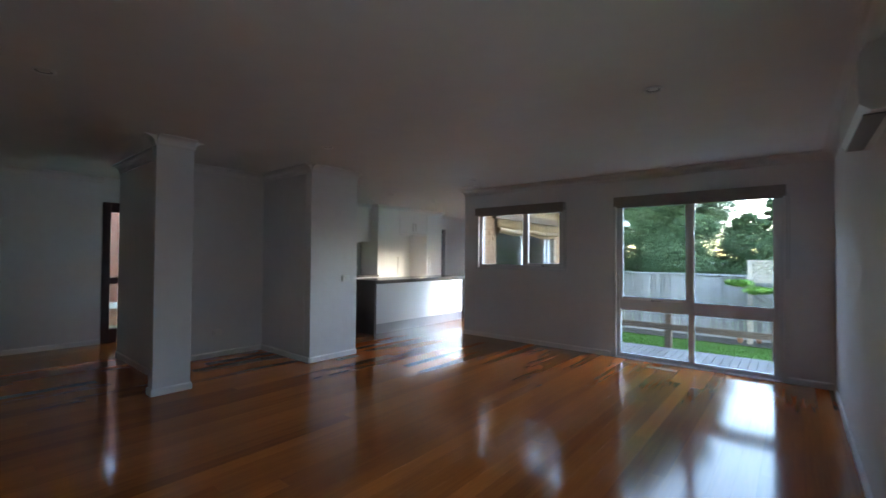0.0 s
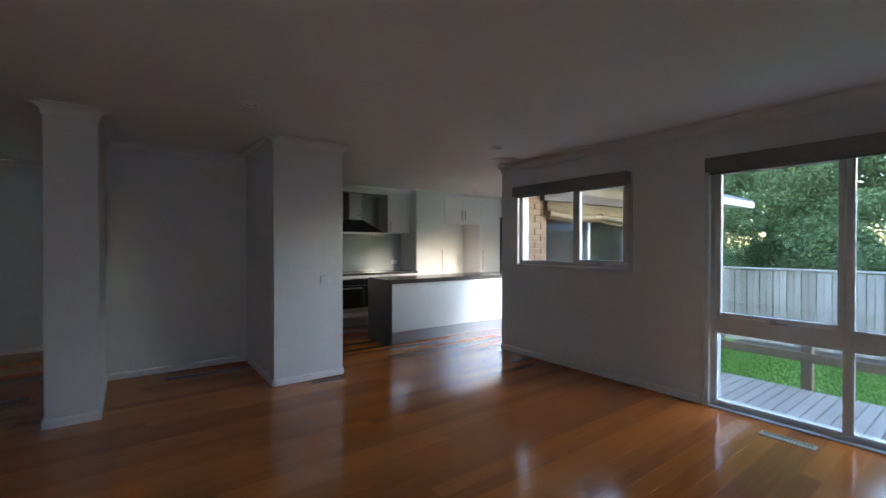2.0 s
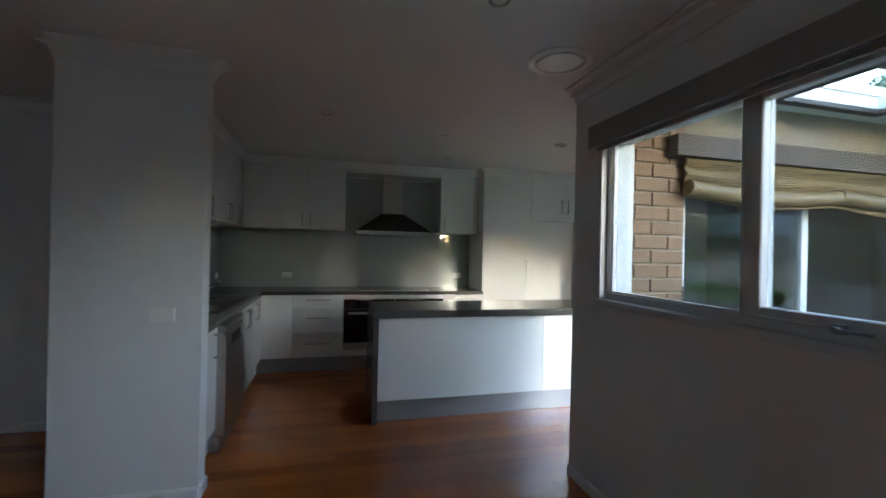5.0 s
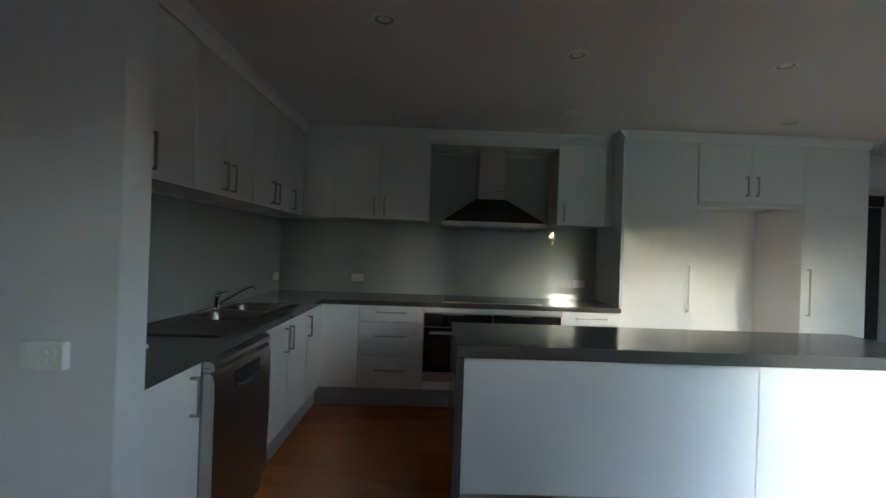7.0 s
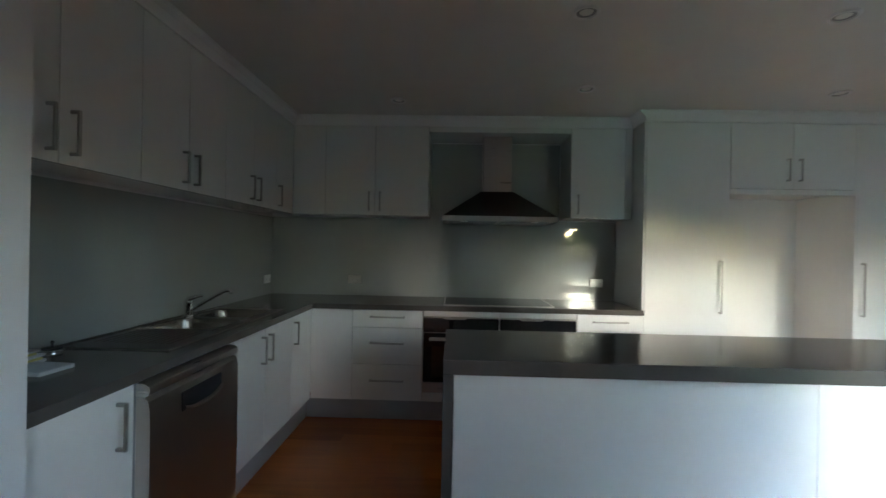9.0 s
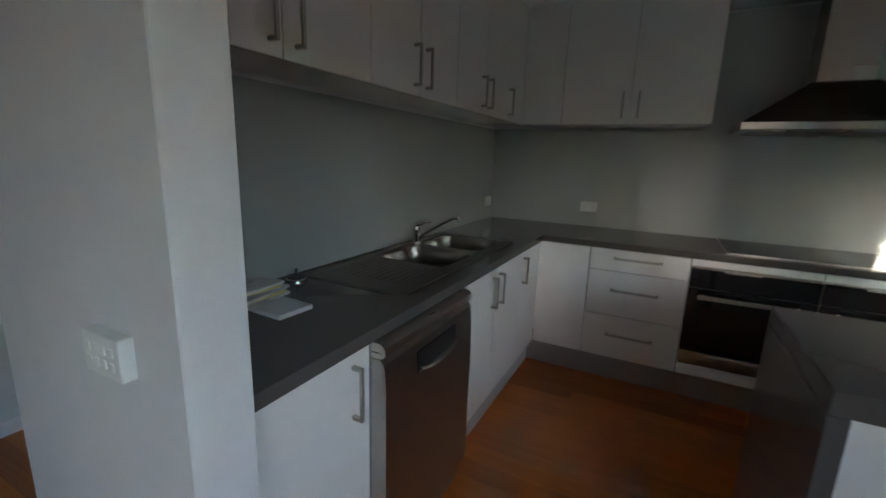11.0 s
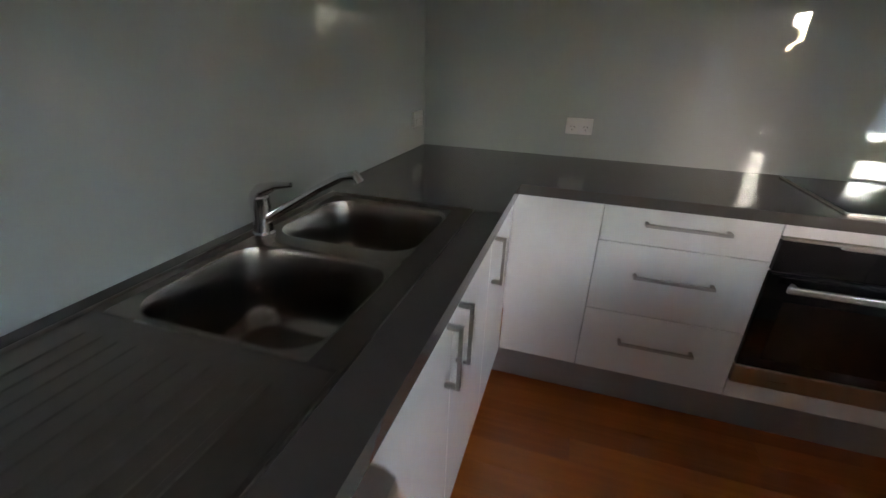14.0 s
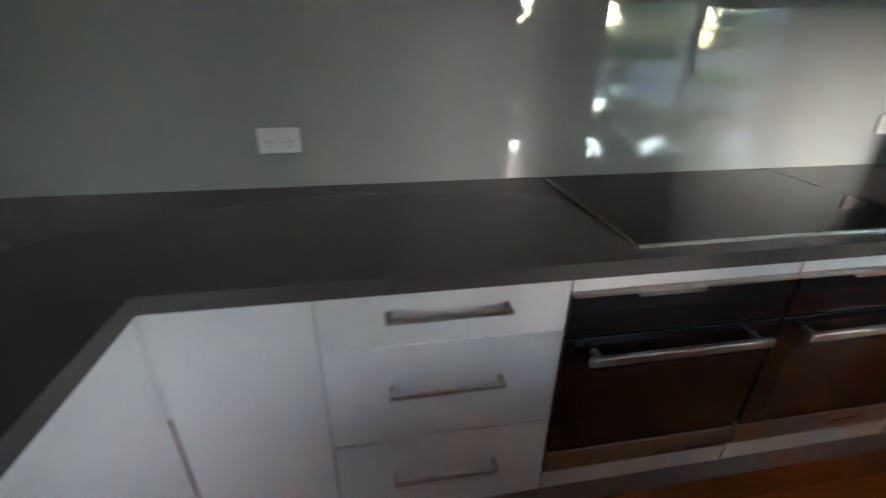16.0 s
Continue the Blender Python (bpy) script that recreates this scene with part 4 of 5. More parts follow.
gpo = plate(0.118, 0.072, ((-0.035, 0.02), (0.035, 0.02)), "white double power point on the splashback", "power_point", "power points")
gpo.matrix_basis = pose(COOK_X + 0.007, 4.222, 1.045, rz=-90)
copy_thing(gpo, pose(COOK_X + 0.007, 6.405, 1.055, rz=-90))
copy_thing(gpo, pose(-4.36, SINK_Y + 0.007, 1.055))
copy_thing(gpo, pose(-6.83, SINK_Y + 0.007, 1.04))
low = copy_thing(gpo, pose(-5.165, 2.78, 0.31, rz=-90))
low["label"] = "white double power point low on the alcove wall"
sw = plate(0.118, 0.078, [(x, z) for x in (-0.036, -0.012, 0.012, 0.036) for z in (-0.013, 0.013)], "white multi-gang light switch on the nib wall", "light_switch", "", 0.026)
sw.matrix_basis = pose(NIB_X, 3.89, 1.015, rz=-90)

# post and sink plug on the bench
paper = thing("paper_stack", (-4.50, 3.55, BENCH), "short stack of papers and envelopes with a yellow edge", "papers")
for i, (w, d, rz, mat) in enumerate(((0.235, 0.16, 24, M_PAPER), (0.23, 0.155, 20, M_YELLOW), (0.235, 0.15, 26, M_PAPER), (0.22, 0.11, 18, M_YELLOW), (0.235, 0.11, 22, M_PAPER))):
    bm = boxes((-w / 2, w / 2, -d / 2, d / 2, 0, 0.0085), bevel=0.0015)
    bmesh.ops.transform(bm, matrix=pose(-4.495 + 0.006 * math.sin(i * 2.3), 3.558 + 0.005 * math.cos(i * 3.1), BENCH + 0.0087 * i, 0, 0, 1.6 * rz - 32), verts=bm.verts)
    part("sheet", bm, mat, paper, "yellow sheet" if mat is M_YELLOW else "white sheet")
bm = boxes((-0.075, 0.075, -0.0006, 0.0006, 0.0, 0.0006))
bmesh.ops.transform(bm, matrix=pose(-4.475, 3.54, BENCH + 0.0437, 0, 0, 4), verts=bm.verts)
part("printed_line", bm, M_BLACK, paper)
env = thing("notebook", (-4.50, 3.665, BENCH), "white closed notebook lying on the bench", "notebook")
bm = boxes((-0.062, 0.062, -0.069, 0.069, 0, 0.015), bevel=0.003, seg=2)
bmesh.ops.transform(bm, matrix=pose(-4.492, 3.728, BENCH, 0, 0, -3), verts=bm.verts)
part("cover", bm, M_PAPER, env)
plug = thing("sink_plug", (-4.745, 3.528, BENCH), "black and chrome sink plug on the bench", "sink plug")
part("disc", lathe([(0.040, 0), (0.040, 0.006), (0.034, 0.011), (0.012, 0.014), (0.008, 0.016)], (-4.745, 3.528, BENCH), 22), M_CHROME, plug, smooth=True)
part("seal", lathe([(0.034, 0.010), (0.034, 0.017), (0.010, 0.019)], (-4.745, 3.528, BENCH), 22), M_BLACK, plug, "black rubber seal", smooth=True)
part("stem", lathe([(0.005, 0.015), (0.005, 0.034), (0.008, 0.036), (0.004, 0.044)], (-4.745, 3.528, BENCH), 12), M_BLACK, plug, smooth=True)


# ---- ceiling fittings ----
dl = thing("downlight", (0, 0, 0), "small unlit recessed downlight in the ceiling", "downlight", "downlights")
part("trim_ring", lathe([(0.060, -0.001), (0.060, -0.007), (0.056, -0.011), (0.047, -0.011), (0.045, -0.004), (0.044, -0.001)], (0, 0, 0), 32), M_TRIM, dl, smooth=True)
part("gimbal", lathe([(0.044, -0.001), (0.043, -0.005), (0.034, -0.0065), (0.031, -0.003), (0.030, -0.001)], (0, 0, 0), 28), M_GREYPL, dl, "grey inner gimbal", smooth=True)
part("lens", lathe([(0.030, -0.001), (0.030, -0.0035), (0.01, -0.004)], (0, 0, 0), 20), M_LAMP, dl, "frosted lens", smooth=True)
spots = [(-2.95, 0.84), (-3.11, 2.98), (-3.02, 5.4), (-5.02, 5.70), (-5.04, 6.85), (-4.75, 4.70), (-6.18, 4.70), (-5.93, 5.98), (-5.97, 7.66), (-0.16, 3.42)]
dl.matrix_basis = pose(spots[0][0], spots[0][1], CEIL)
for x, y in spots[1:]:
    copy_thing(dl, pose(x, y, CEIL))
vent = thing("ceiling_vent", (-3.45, 5.92, CEIL), "round white ceiling air diffuser", "ceiling vent")
part("rim", lathe([(0.17, -0.001), (0.17, -0.005), (0.155, -0.010), (0.135, -0.007), (0.13, -0.001)], (-3.45, 5.92, CEIL), 36), M_TRIM, vent, smooth=True)
part("disc", lathe([(0.04, -0.001), (0.115, -0.006), (0.115, -0.010), (0.02, -0.012)], (-3.45, 5.92, CEIL), 36), M_TRIM, vent, smooth=True)


def floor_vent(cx, cy, along):
    w, d = (0.32, 0.09)
    v = thing("floor_vent", (cx, cy, 0), "bronze slotted floor heating register", "floor vent", "floor vents")
    rows = [(-w / 2, w / 2, -d / 2, -d / 2 + 0.012, 0, 0.006), (-w / 2, w / 2, d / 2 - 0.012, d / 2, 0, 0.006), (-w / 2, -w / 2 + 0.014, -d / 2 + 0.012, d / 2 - 0.012, 0, 0.006), (w / 2 - 0.014, w / 2, -d / 2 + 0.012, d / 2 - 0.012, 0, 0.006)]
    turn = pose(cx, cy, 0.0, 0, 0, 0 if along == "x" else 90)
    # a thin black sheet on the floor stands for the shade below the slats
    for nm, rr, mat in (("frame", rows, M_VENT), ("slats", [(-w / 2 + 0.02 + k * 0.02, -w / 2 + 0.027 + k * 0.02, -d / 2 + 0.012, d / 2 - 0.012, 0.001, 0.005) for k in range(15)], M_VENT), ("duct_dark", [(-w / 2 + 0.014, w / 2 - 0.014, -d / 2 + 0.012, d / 2 - 0.012, 0.0003, 0.0008)], M_BLACK)):
        bm = boxes(*rr)
        bmesh.ops.transform(bm, matrix=turn, verts=bm.verts)
        part(nm, bm, mat, v)


floor_vent(-3.87, 3.85, "y")
floor_vent(-0.67, 5.97, "x")

# ---- air conditioner on the east wall ----
ac = thing("air_conditioner", (0.80, 3.2, 1.90), "white wall-mounted split air conditioner", "air conditioner")
bm = bmesh.new()
prof = [(0.0, 1.90), (-0.08, 1.90), (-0.115, 1.93), (-0.12, 2.0), (-0.115, 2.13), (-0.09, 2.17), (0, 2.17)]
a = [bm.verts.new((RIGHT_X + o, 2.75, z)) for o, z in prof]
b = [bm.verts.new((RIGHT_X + o, 3.60, z)) for o, z in prof]
for i in range(len(prof)):
    j = (i + 1) % len(prof)
    bm.faces.new((a[i], a[j], b[j], b[i]))
bm.faces.new(a[::-1]), bm.faces.new(b)
part("body", bm, M_PLASTIC, ac)
part("louvre", boxes((RIGHT_X - 0.10, RIGHT_X - 0.03, 2.80, 3.55, 1.893, 1.899), bevel=0.002), M_GREYPL, ac, "grey air louvre")

# ---- dark door past the pantry ----
pd = thing("door_4", (-7.0, 9.17, 0), "charcoal door in a white frame past the pantry", "door")
pd["kind"] = "structure"
part("leaf", boxes((-7.045, -7.01, 8.835, 9.515, 0.006, 1.93), bevel=0.003), M_CHARCOAL, pd)
part("head_panel", boxes((-7.05, -7.02, 8.80, 9.55, 1.94, 2.05)), M_CHARCOAL, pd)
part("door_frame", boxes((COOK_X, COOK_X + 0.016, 8.735, 8.80, 0, 2.11), (COOK_X, COOK_X + 0.016, 9.55, 9.615, 0, 2.11), (COOK_X, COOK_X + 0.016, 8.80, 9.55, 2.05, 2.11), bevel=0.003), M_TRIM, pd, "white architrave")

# ---- hall: open door and dark entry frame ----
hd = thing("door_2", (-6.2, 0.55, 0), "white four-panel interior door standing open", "door")
hd["kind"] = "structure"
L = 0.82
turn = pose(-6.11, 0.17, 0.008, 0, 0, 113)
def leafbox(rows, bevel=0.004):
    bm = boxes(*rows, bevel=bevel)
    bmesh.ops.transform(bm, matrix=turn, verts=bm.verts)
    return bm
part("stiles", leafbox([(0, 0.11, -0.018, 0.018, 0, 2.04), (L - 0.11, L, -0.018, 0.018, 0, 2.04), (0.11, L - 0.11, -0.018, 0.018, 0, 0.22), (0.11, L - 0.11, -0.018, 0.018, 0.87, 1.03), (0.11, L - 0.11, -0.018, 0.018, 1.92, 2.04), (L / 2 - 0.05, L / 2 + 0.05, -0.018, 0.018, 0.22, 0.87), (L / 2 - 0.05, L / 2 + 0.05, -0.018, 0.018, 1.03, 1.92)]), M_TRIM, hd)
for x0, x1 in ((0.11, L / 2 - 0.05), (L / 2 + 0.05, L - 0.11)):
    for z0, z1 in ((0.22, 0.87), (1.03, 1.92)):
        part("panel", leafbox([(x0, x1, -0.004, 0.004, z0, z1), (x0 + 0.035, x1 - 0.035, -0.012, 0.012, z0 + 0.035, z1 - 0.035)], 0.006), M_TRIM, hd)
bm = lathe([(0.026, 0), (0.026, 0.006), (0.011, 0.008), (0.011, 0.035), (0.024, 0.04), (0.027, 0.055), (0.018, 0.066)], (0, 0, 0), 18)
bmesh.ops.transform(bm, matrix=turn @ pose(L - 0.06, -0.018, 0.97, 90), verts=bm.verts)
part("knob", bm, M_BRASS, hd, "round brass knob", smooth=True)

ed = thing("door_3", (-7.25, 2.53, 0), "dark stained entry frame with glazed panels", "door")
ed["kind"] = "structure"
part("door_frame", boxes((-7.31, -7.18, 2.0, 2.10, 0, 2.06), (-7.31, -7.18, 2.97, 3.06, 0, 2.06), (-7.31, -7.18, 2.10, 2.97, 1.92, 2.06), (-7.29, -7.22, 2.10, 2.97, 0.86, 0.96), (-7.29, -7.22, 2.10, 2.97, 0, 0.20), bevel=0.004), M_DARKWOOD, ed)
for z0, z1 in ((0.20, 0.86), (0.96, 1.92)):
    g = part("pane", boxes((-7.258, -7.253, 2.10, 2.97, z0, z1)), M_GLASS, ed, "clear glass pane")
    g.visible_shadow = False
bw = thing("porch_wall", (-8.6, 2.6, 0), "red brick porch wall with a white ledge outside the entry", "brick wall")
part("backing", boxes((-8.80, -8.62, 1.2, 4.2, -0.7, 2.4)), M_MORTAR, bw, "mortar")
part("ledge", boxes((-8.62, -8.5, 1.2, 4.2, 0.36, 0.46), bevel=0.005), M_TRIM, bw, "white ledge")
bme = finish(boxes((-0.11, 0, -0.115, 0.115, -0.038, 0.038), bevel=0.004), "brick", M_REDBRICK)
for r in range(26):
    for k in range(7):
        piece("brick", bme, bw, pose(-8.61, 1.85 + 0.24 * k + (0.12 if r % 2 else 0), 0.1 + 0.086 * r)).matrix_parent_inverse = Matrix.Translation(-bw.location)

# ---- outdoors ----
GROUND = -0.70
gm = bpy.data.meshes.new("ground")
gm.from_pydata([(-4000, -4000, GROUND), (4000, -4000, GROUND), (4000, 4000, GROUND), (-4000, 4000, GROUND)], [], [(0, 1, 2, 3)])
gm.materials.append(M_GRASS)
tagged(new("ground", gm), "green mown back lawn", "lawn", "", "structure")
setting("garden_bed_ground", boxes((-3.3, 6.0, 12.3, 13.1, GROUND - 0.02, GROUND + 0.03)), M_SOIL, "dark soil garden bed along the fence", "garden bed")
rng = np.random.default_rng(7)


def blades(count, x0, x1, y0, y1, z, h, name, mat, label, category):
    x, y = rng.uniform(x0, x1, count), rng.uniform(y0, y1, count)
    a, hh, w = rng.uniform(0, 6.283, count), rng.uniform(0.6, 1.3, count) * h, 0.006
    lean = rng.normal(0, 0.35, (count, 2)) * hh[:, None]
    p0 = np.stack([x - w * np.cos(a), y - w * np.sin(a), np.full(count, z)], 1)
    p1 = np.stack([x + w * np.cos(a), y + w * np.sin(a), np.full(count, z)], 1)
    p2 = np.stack([x + lean[:, 0], y + lean[:, 1], z + hh], 1)
    me = bpy.data.meshes.new(name)
    me.from_pydata(np.stack([p0, p1, p2], 1).reshape(-1, 3).tolist(), [], np.arange(count * 3).reshape(-1, 3).tolist())
    me.materials.append(mat)
    return tagged(new(name, me), label, category, "", "stuff")


blades(50000, -4.5, 3.5, 7.8, 12.3, GROUND, 0.05, "grass", M_GRASS, "short bright green lawn grass", "grass")

# paling fence
fence = thing("fence", (0, 13.2, GROUND), "tall weathered grey timber paling fence with a capping rail", "fence")
for i in range(92):
    x = -5.0 + i * 0.118
    me = finish(boxes((x, x + 0.108, 13.2 + 0.022 * (i % 2), 13.216 + 0.022 * (i % 2), GROUND, 0.86 + 0.012 * math.sin(i * 12.9)), bevel=0.002), "paling", M_FENCE)
    piece("paling", me, fence).matrix_parent_inverse = Matrix.Translation(-fence.location)
part("capping", boxes((-5.0, 5.9, 13.16, 13.26, 0.875, 0.91), bevel=0.004), M_FENCE, fence)
part("plinth", boxes((-5.0, 5.9, 13.18, 13.20, GROUND, GROUND + 0.15)), M_FENCE, fence)
for k in range(5):
    part("post", boxes((-4.6 + 2.4 * k, -4.5 + 2.4 * k, 13.262, 13.36, GROUND, 0.86), bevel=0.004), M_POST, fence)

# lattice screen on a post
ls = thing("lattice_screen", (0.6, 12.6, GROUND), "tan diagonal timber lattice screen on posts", "lattice")
part("post", boxes((-0.30, -0.20, 12.6, 12.68, GROUND, 1.28), bevel=0.004), M_LATTICE, ls)
part("post", boxes((1.9, 2.0, 12.6, 12.68, GROUND, 1.28), bevel=0.004), M_LATTICE, ls)
part("rail", boxes((-0.20, 1.9, 12.61, 12.66, 1.24, 1.28), (-0.20, 1.9, 12.61, 12.66, 0.76, 0.80)), M_LATTICE, ls)
bm = bmesh.new()
for s, yy in ((1, 12.625), (-1, 12.64)):
    for k in range(26):
        x = -0.38 + 0.098 * k
        lo, hi = max(-0.22, -0.19 - x), min(0.22, 1.89 - x)
        if hi - lo < 0.03:
            continue
        r = bmesh.ops.create_cube(bm, size=1.0)
        mid = (lo + hi) / 2
        m = Matrix.Translation((x + mid, yy, 1.02 + s * mid)) @ Matrix.Rotation(radians(45 * s), 4, "Y") @ Matrix.Diagonal((0.032, 0.008, (hi - lo) * 1.414, 1))
        bmesh.ops.transform(bm, matrix=m, verts=r["verts"])
part("lattice_laths", bm, M_LATTICE, ls)

# deck
deck = tagged(new("deck_ground", finish(boxes((-3.52, 3.0, WIN_OUT + 0.02, 7.66, -0.30, -0.085), (-3.52, -2.65, 7.66, 10.4, -0.30, -0.085)), "deck", M_BEAM)), "greyed timber deck outside the tall window", "deck", "", "structure")
for i in range(67):
    x = -3.5 + 0.097 * i
    y1 = 10.4 if x < -2.7 else 7.66
    piece("deck_board", finish(boxes((x, x + 0.09, WIN_OUT + 0.022, y1, -0.084, -0.06), bevel=0.003), "deck_board", M_DECK), deck)
rail = thing("deck_railing", (-0.3, 7.68, -0.3), "low brown timber deck railing with square posts", "railing")
for x, w in ((-3.0, 0.09), (-0.96, 0.09), (0.36, 0.11), (2.4, 0.09)):
    part("post", boxes((x - w / 2, x + w / 2, 7.70, 7.70 + w, GROUND, 0.50), bevel=0.004), M_POST, rail)
part("rail", boxes((-3.2, 2.9, 7.682, 7.70, 0.21, 0.30), bevel=0.003), M_POST, rail)

# terracotta pots in the bed
for x, y, s in ((-0.45, 12.7, 0.42), (-0.1, 12.85, 0.36)):
    p = thing("plant_pot", (x, y, GROUND), "terracotta pot with a small green plant", "plant pot", "pots in the garden bed")
    part("pot", lathe([(0.11 * s, 0.03), (0.15 * s, 0.26 * s), (0.17 * s, 0.27 * s), (0.17 * s, 0.32 * s), (0.14 * s, 0.32 * s), (0.13 * s, 0.28 * s)], (x, y, GROUND), 20), M_POT, p, smooth=True)
    part("leaves", tube([(x, y, GROUND + 0.25 * s), (x + 0.02, y, GROUND + 0.45 * s)], 0.01, 6), M_LEAF2, p)


def leaf_cloud(centres, radii, count, size, name, mat, parent, droop=0.2):
    """Small bent leaves scattered through many overlapping clumps."""
    centres, radii = np.array(centres, float), np.array(radii, float)
    pick = rng.integers(0, len(centres), count)
    d = rng.normal(0, 1, (count, 3))
    d /= np.linalg.norm(d, axis=1)[:, None]
    r = radii[pick] * rng.uniform(0.25, 1.0, count)[:, None] ** 0.5
    c = centres[pick] + d * r
    a, b = rng.normal(0, 1, (count, 3)), rng.normal(0, 1, (count, 3))
    a[:, 2] -= droop
    a /= np.linalg.norm(a, axis=1)[:, None]
    b -= (a * b).sum(1)[:, None] * a
    b /= np.linalg.norm(b, axis=1)[:, None]
    s = size * rng.uniform(0.6, 1.4, count)[:, None]
    v = np.stack([c - a * s, c + b * s * 0.4, c + a * s, c - b * s * 0.4], 1).reshape(-1, 3)
    me = bpy.data.meshes.new(name)
    me.from_pydata(v.tolist(), [], np.arange(count * 4).reshape(-1, 4).tolist())
    me.materials.append(mat)
    ob = new(name, me)
    ob.parent = parent
    ob.matrix_parent_inverse = Matrix.Translation(-parent.location)
    return ob


def tree(x, y, height, spread, count, label, base=0.15, leaf=0.052):
    t = thing("tree", (x, y, GROUND), label, "tree", "trees behind the fence")
    bm = bmesh.new()
    top = GROUND + height
    add_tube(bm, [(x, y, GROUND), (x + 0.1, y, GROUND + height * 0.4), (x - 0.05, y + 0.1, GROUND + height * 0.75), (x, y, top * 0.97)], 0.2, 9, (0.22, 0.16, 0.09, 0.03))
    cs, rs = [], []
    n = 46
    for k in range(n):
        f = base + (1 - base) * (k + 0.5) / n
        ang = k * 2.4 + rng.uniform(-0.4, 0.4)
        reach = spread * (1.0 - 0.75 * f ** 1.6) * rng.uniform(0.45, 1.0)
        cx, cy, cz = x + reach * math.cos(ang), y + reach * math.sin(ang), GROUND + height * f
        if k % 2 == 0:
            add_tube(bm, [(x, y, cz - 0.35), (x + 0.5 * reach * math.cos(ang), y + 0.5 * reach * math.sin(ang), cz - 0.1), (cx, cy, cz)], 0.04, 6, (0.06, 0.04, 0.015))
        cs.append((cx, cy, cz))
        q = rng.uniform(0.28, 0.5) * spread * (1.15 - 0.7 * f)
        rs.append((q, q, q * 0.6))
    part("trunk", bm, M_BARK, t, smooth=True)
    leaf_cloud(cs, rs, count, leaf, "crown", M_LEAF, t)


for x, y, h, s, n in ((-7.2, 17.4, 8.0, 3.0, 52000), (-4.0, 17.2, 7.6, 2.9, 95000), (-2.5, 17.3, 6.6, 2.2, 80000), (-0.75, 18.4, 3.5, 1.3, 30000), (0.15, 19.6, 4.3, 0.9, 22000), (-5.4, 20.5, 9.5, 3.6, 48000), (3.9, 21.0, 4.0, 1.8, 12000)):
    tree(x, y, h, s, int(n * 1.6), "dense dark green tree behind the fence", 0.1, 0.039)

shrub = thing("shrub", (0.4, 12.0, GROUND), "bright green arching shrub in front of the fence", "shrub")
bm = bmesh.new()
sc = []
for k in range(9):
    ang = k * 0.7
    e = (0.30 + 0.75 * math.cos(ang), 12.0 + 0.3 * math.sin(ang), 0.70 + 0.10 * math.sin(k * 1.7))
    add_tube(bm, [(0.4, 12.0, GROUND), (0.4 + 0.2 * math.cos(ang), 12.0, 0.2), e], 0.012, 6, (0.02, 0.012, 0.005))
    sc.append(e)
part("stems", bm, M_BARK, shrub)
leaf_cloud(sc, [(0.28, 0.22, 0.07)] * 9, 2200, 0.05, "leaves", M_LEAF2, shrub)

# ---- kitchen wing seen from outside ----
wing = setting("wall_wing_brick", boxes((RET_OUT - 0.108, RET_OUT - 0.012, WIN_OUT + 0.002, DO0 - 0.02, -0.3, 2.5), (RET_OUT - 0.108, RET_OUT - 0.012, DO1 + 0.02, 12.5, -0.6, 2.5), (RET_OUT - 0.108, RET_OUT - 0.012, DO0 - 0.02, DO1 + 0.02, 2.12, 2.5)), M_MORTAR, "tan brick outside wall of the kitchen wing", "brick wall")
bme2 = finish(boxes((-0.05, 0.0, -0.115, 0.115, -0.038, 0.038), bevel=0.004), "brick", M_BRICK)
bmh = finish(boxes((-0.05, 0.0, -0.055, 0.055, -0.038, 0.038), bevel=0.004), "brick", M_BRICK)
for r in range(30):
    z = -0.25 + 0.086 * r
    off = 0.0 if r % 2 else 0.12
    ys = [DO0 - 0.02 - 0.118 - 0.24 * k for k in range(2)] if r % 2 else [DO0 - 0.02 - 0.058 - 0.18]
    for y in ys:
        piece("brick", bme2, wing, pose(RET_OUT, y, z))
    if r % 2 == 0:
        piece("brick", bmh, wing, pose(RET_OUT, DO0 - 0.02 - 0.058, z))
    for k in range(4):
        piece("brick", bme2, wing, pose(RET_OUT, DO1 + 0.14 + off + 0.24 * k, z))

roof = thing("wing_roof", (-3.4, 11, 2.3), "slate grey roof edge with a white gutter", "roof")
part("gutter", boxes((-3.05, -2.94, 9.9, 12.7, 2.16, 2.28), bevel=0.01), M_SOFFIT, roof, "white gutter")
part("eave", boxes((RET_OUT, -3.05, 9.9, 12.7, 2.2, 2.24)), M_SOFFIT, roof, "white eave lining")
bm = bmesh.new()
vs = [bm.verts.new(p) for p in ((-2.97, 9.9, 2.28), (-2.97, 12.7, 2.28), (-6.9, 12.7, 3.7), (-6.9, 9.9, 3.7), (-2.97, 9.9, 2.32), (-2.97, 12.7, 2.32), (-6.9, 12.7, 3.75), (-6.9, 9.9, 3.75))]
for f in ((0, 1, 2, 3), (4, 5, 6, 7), (0, 1, 5, 4), (1, 2, 6, 5), (2, 3, 7, 6), (3, 0, 4, 7)):
    bm.faces.new([vs[i] for i in f])
part("roof_sheet", bm, M_ROOF, roof, "slate grey roofing")

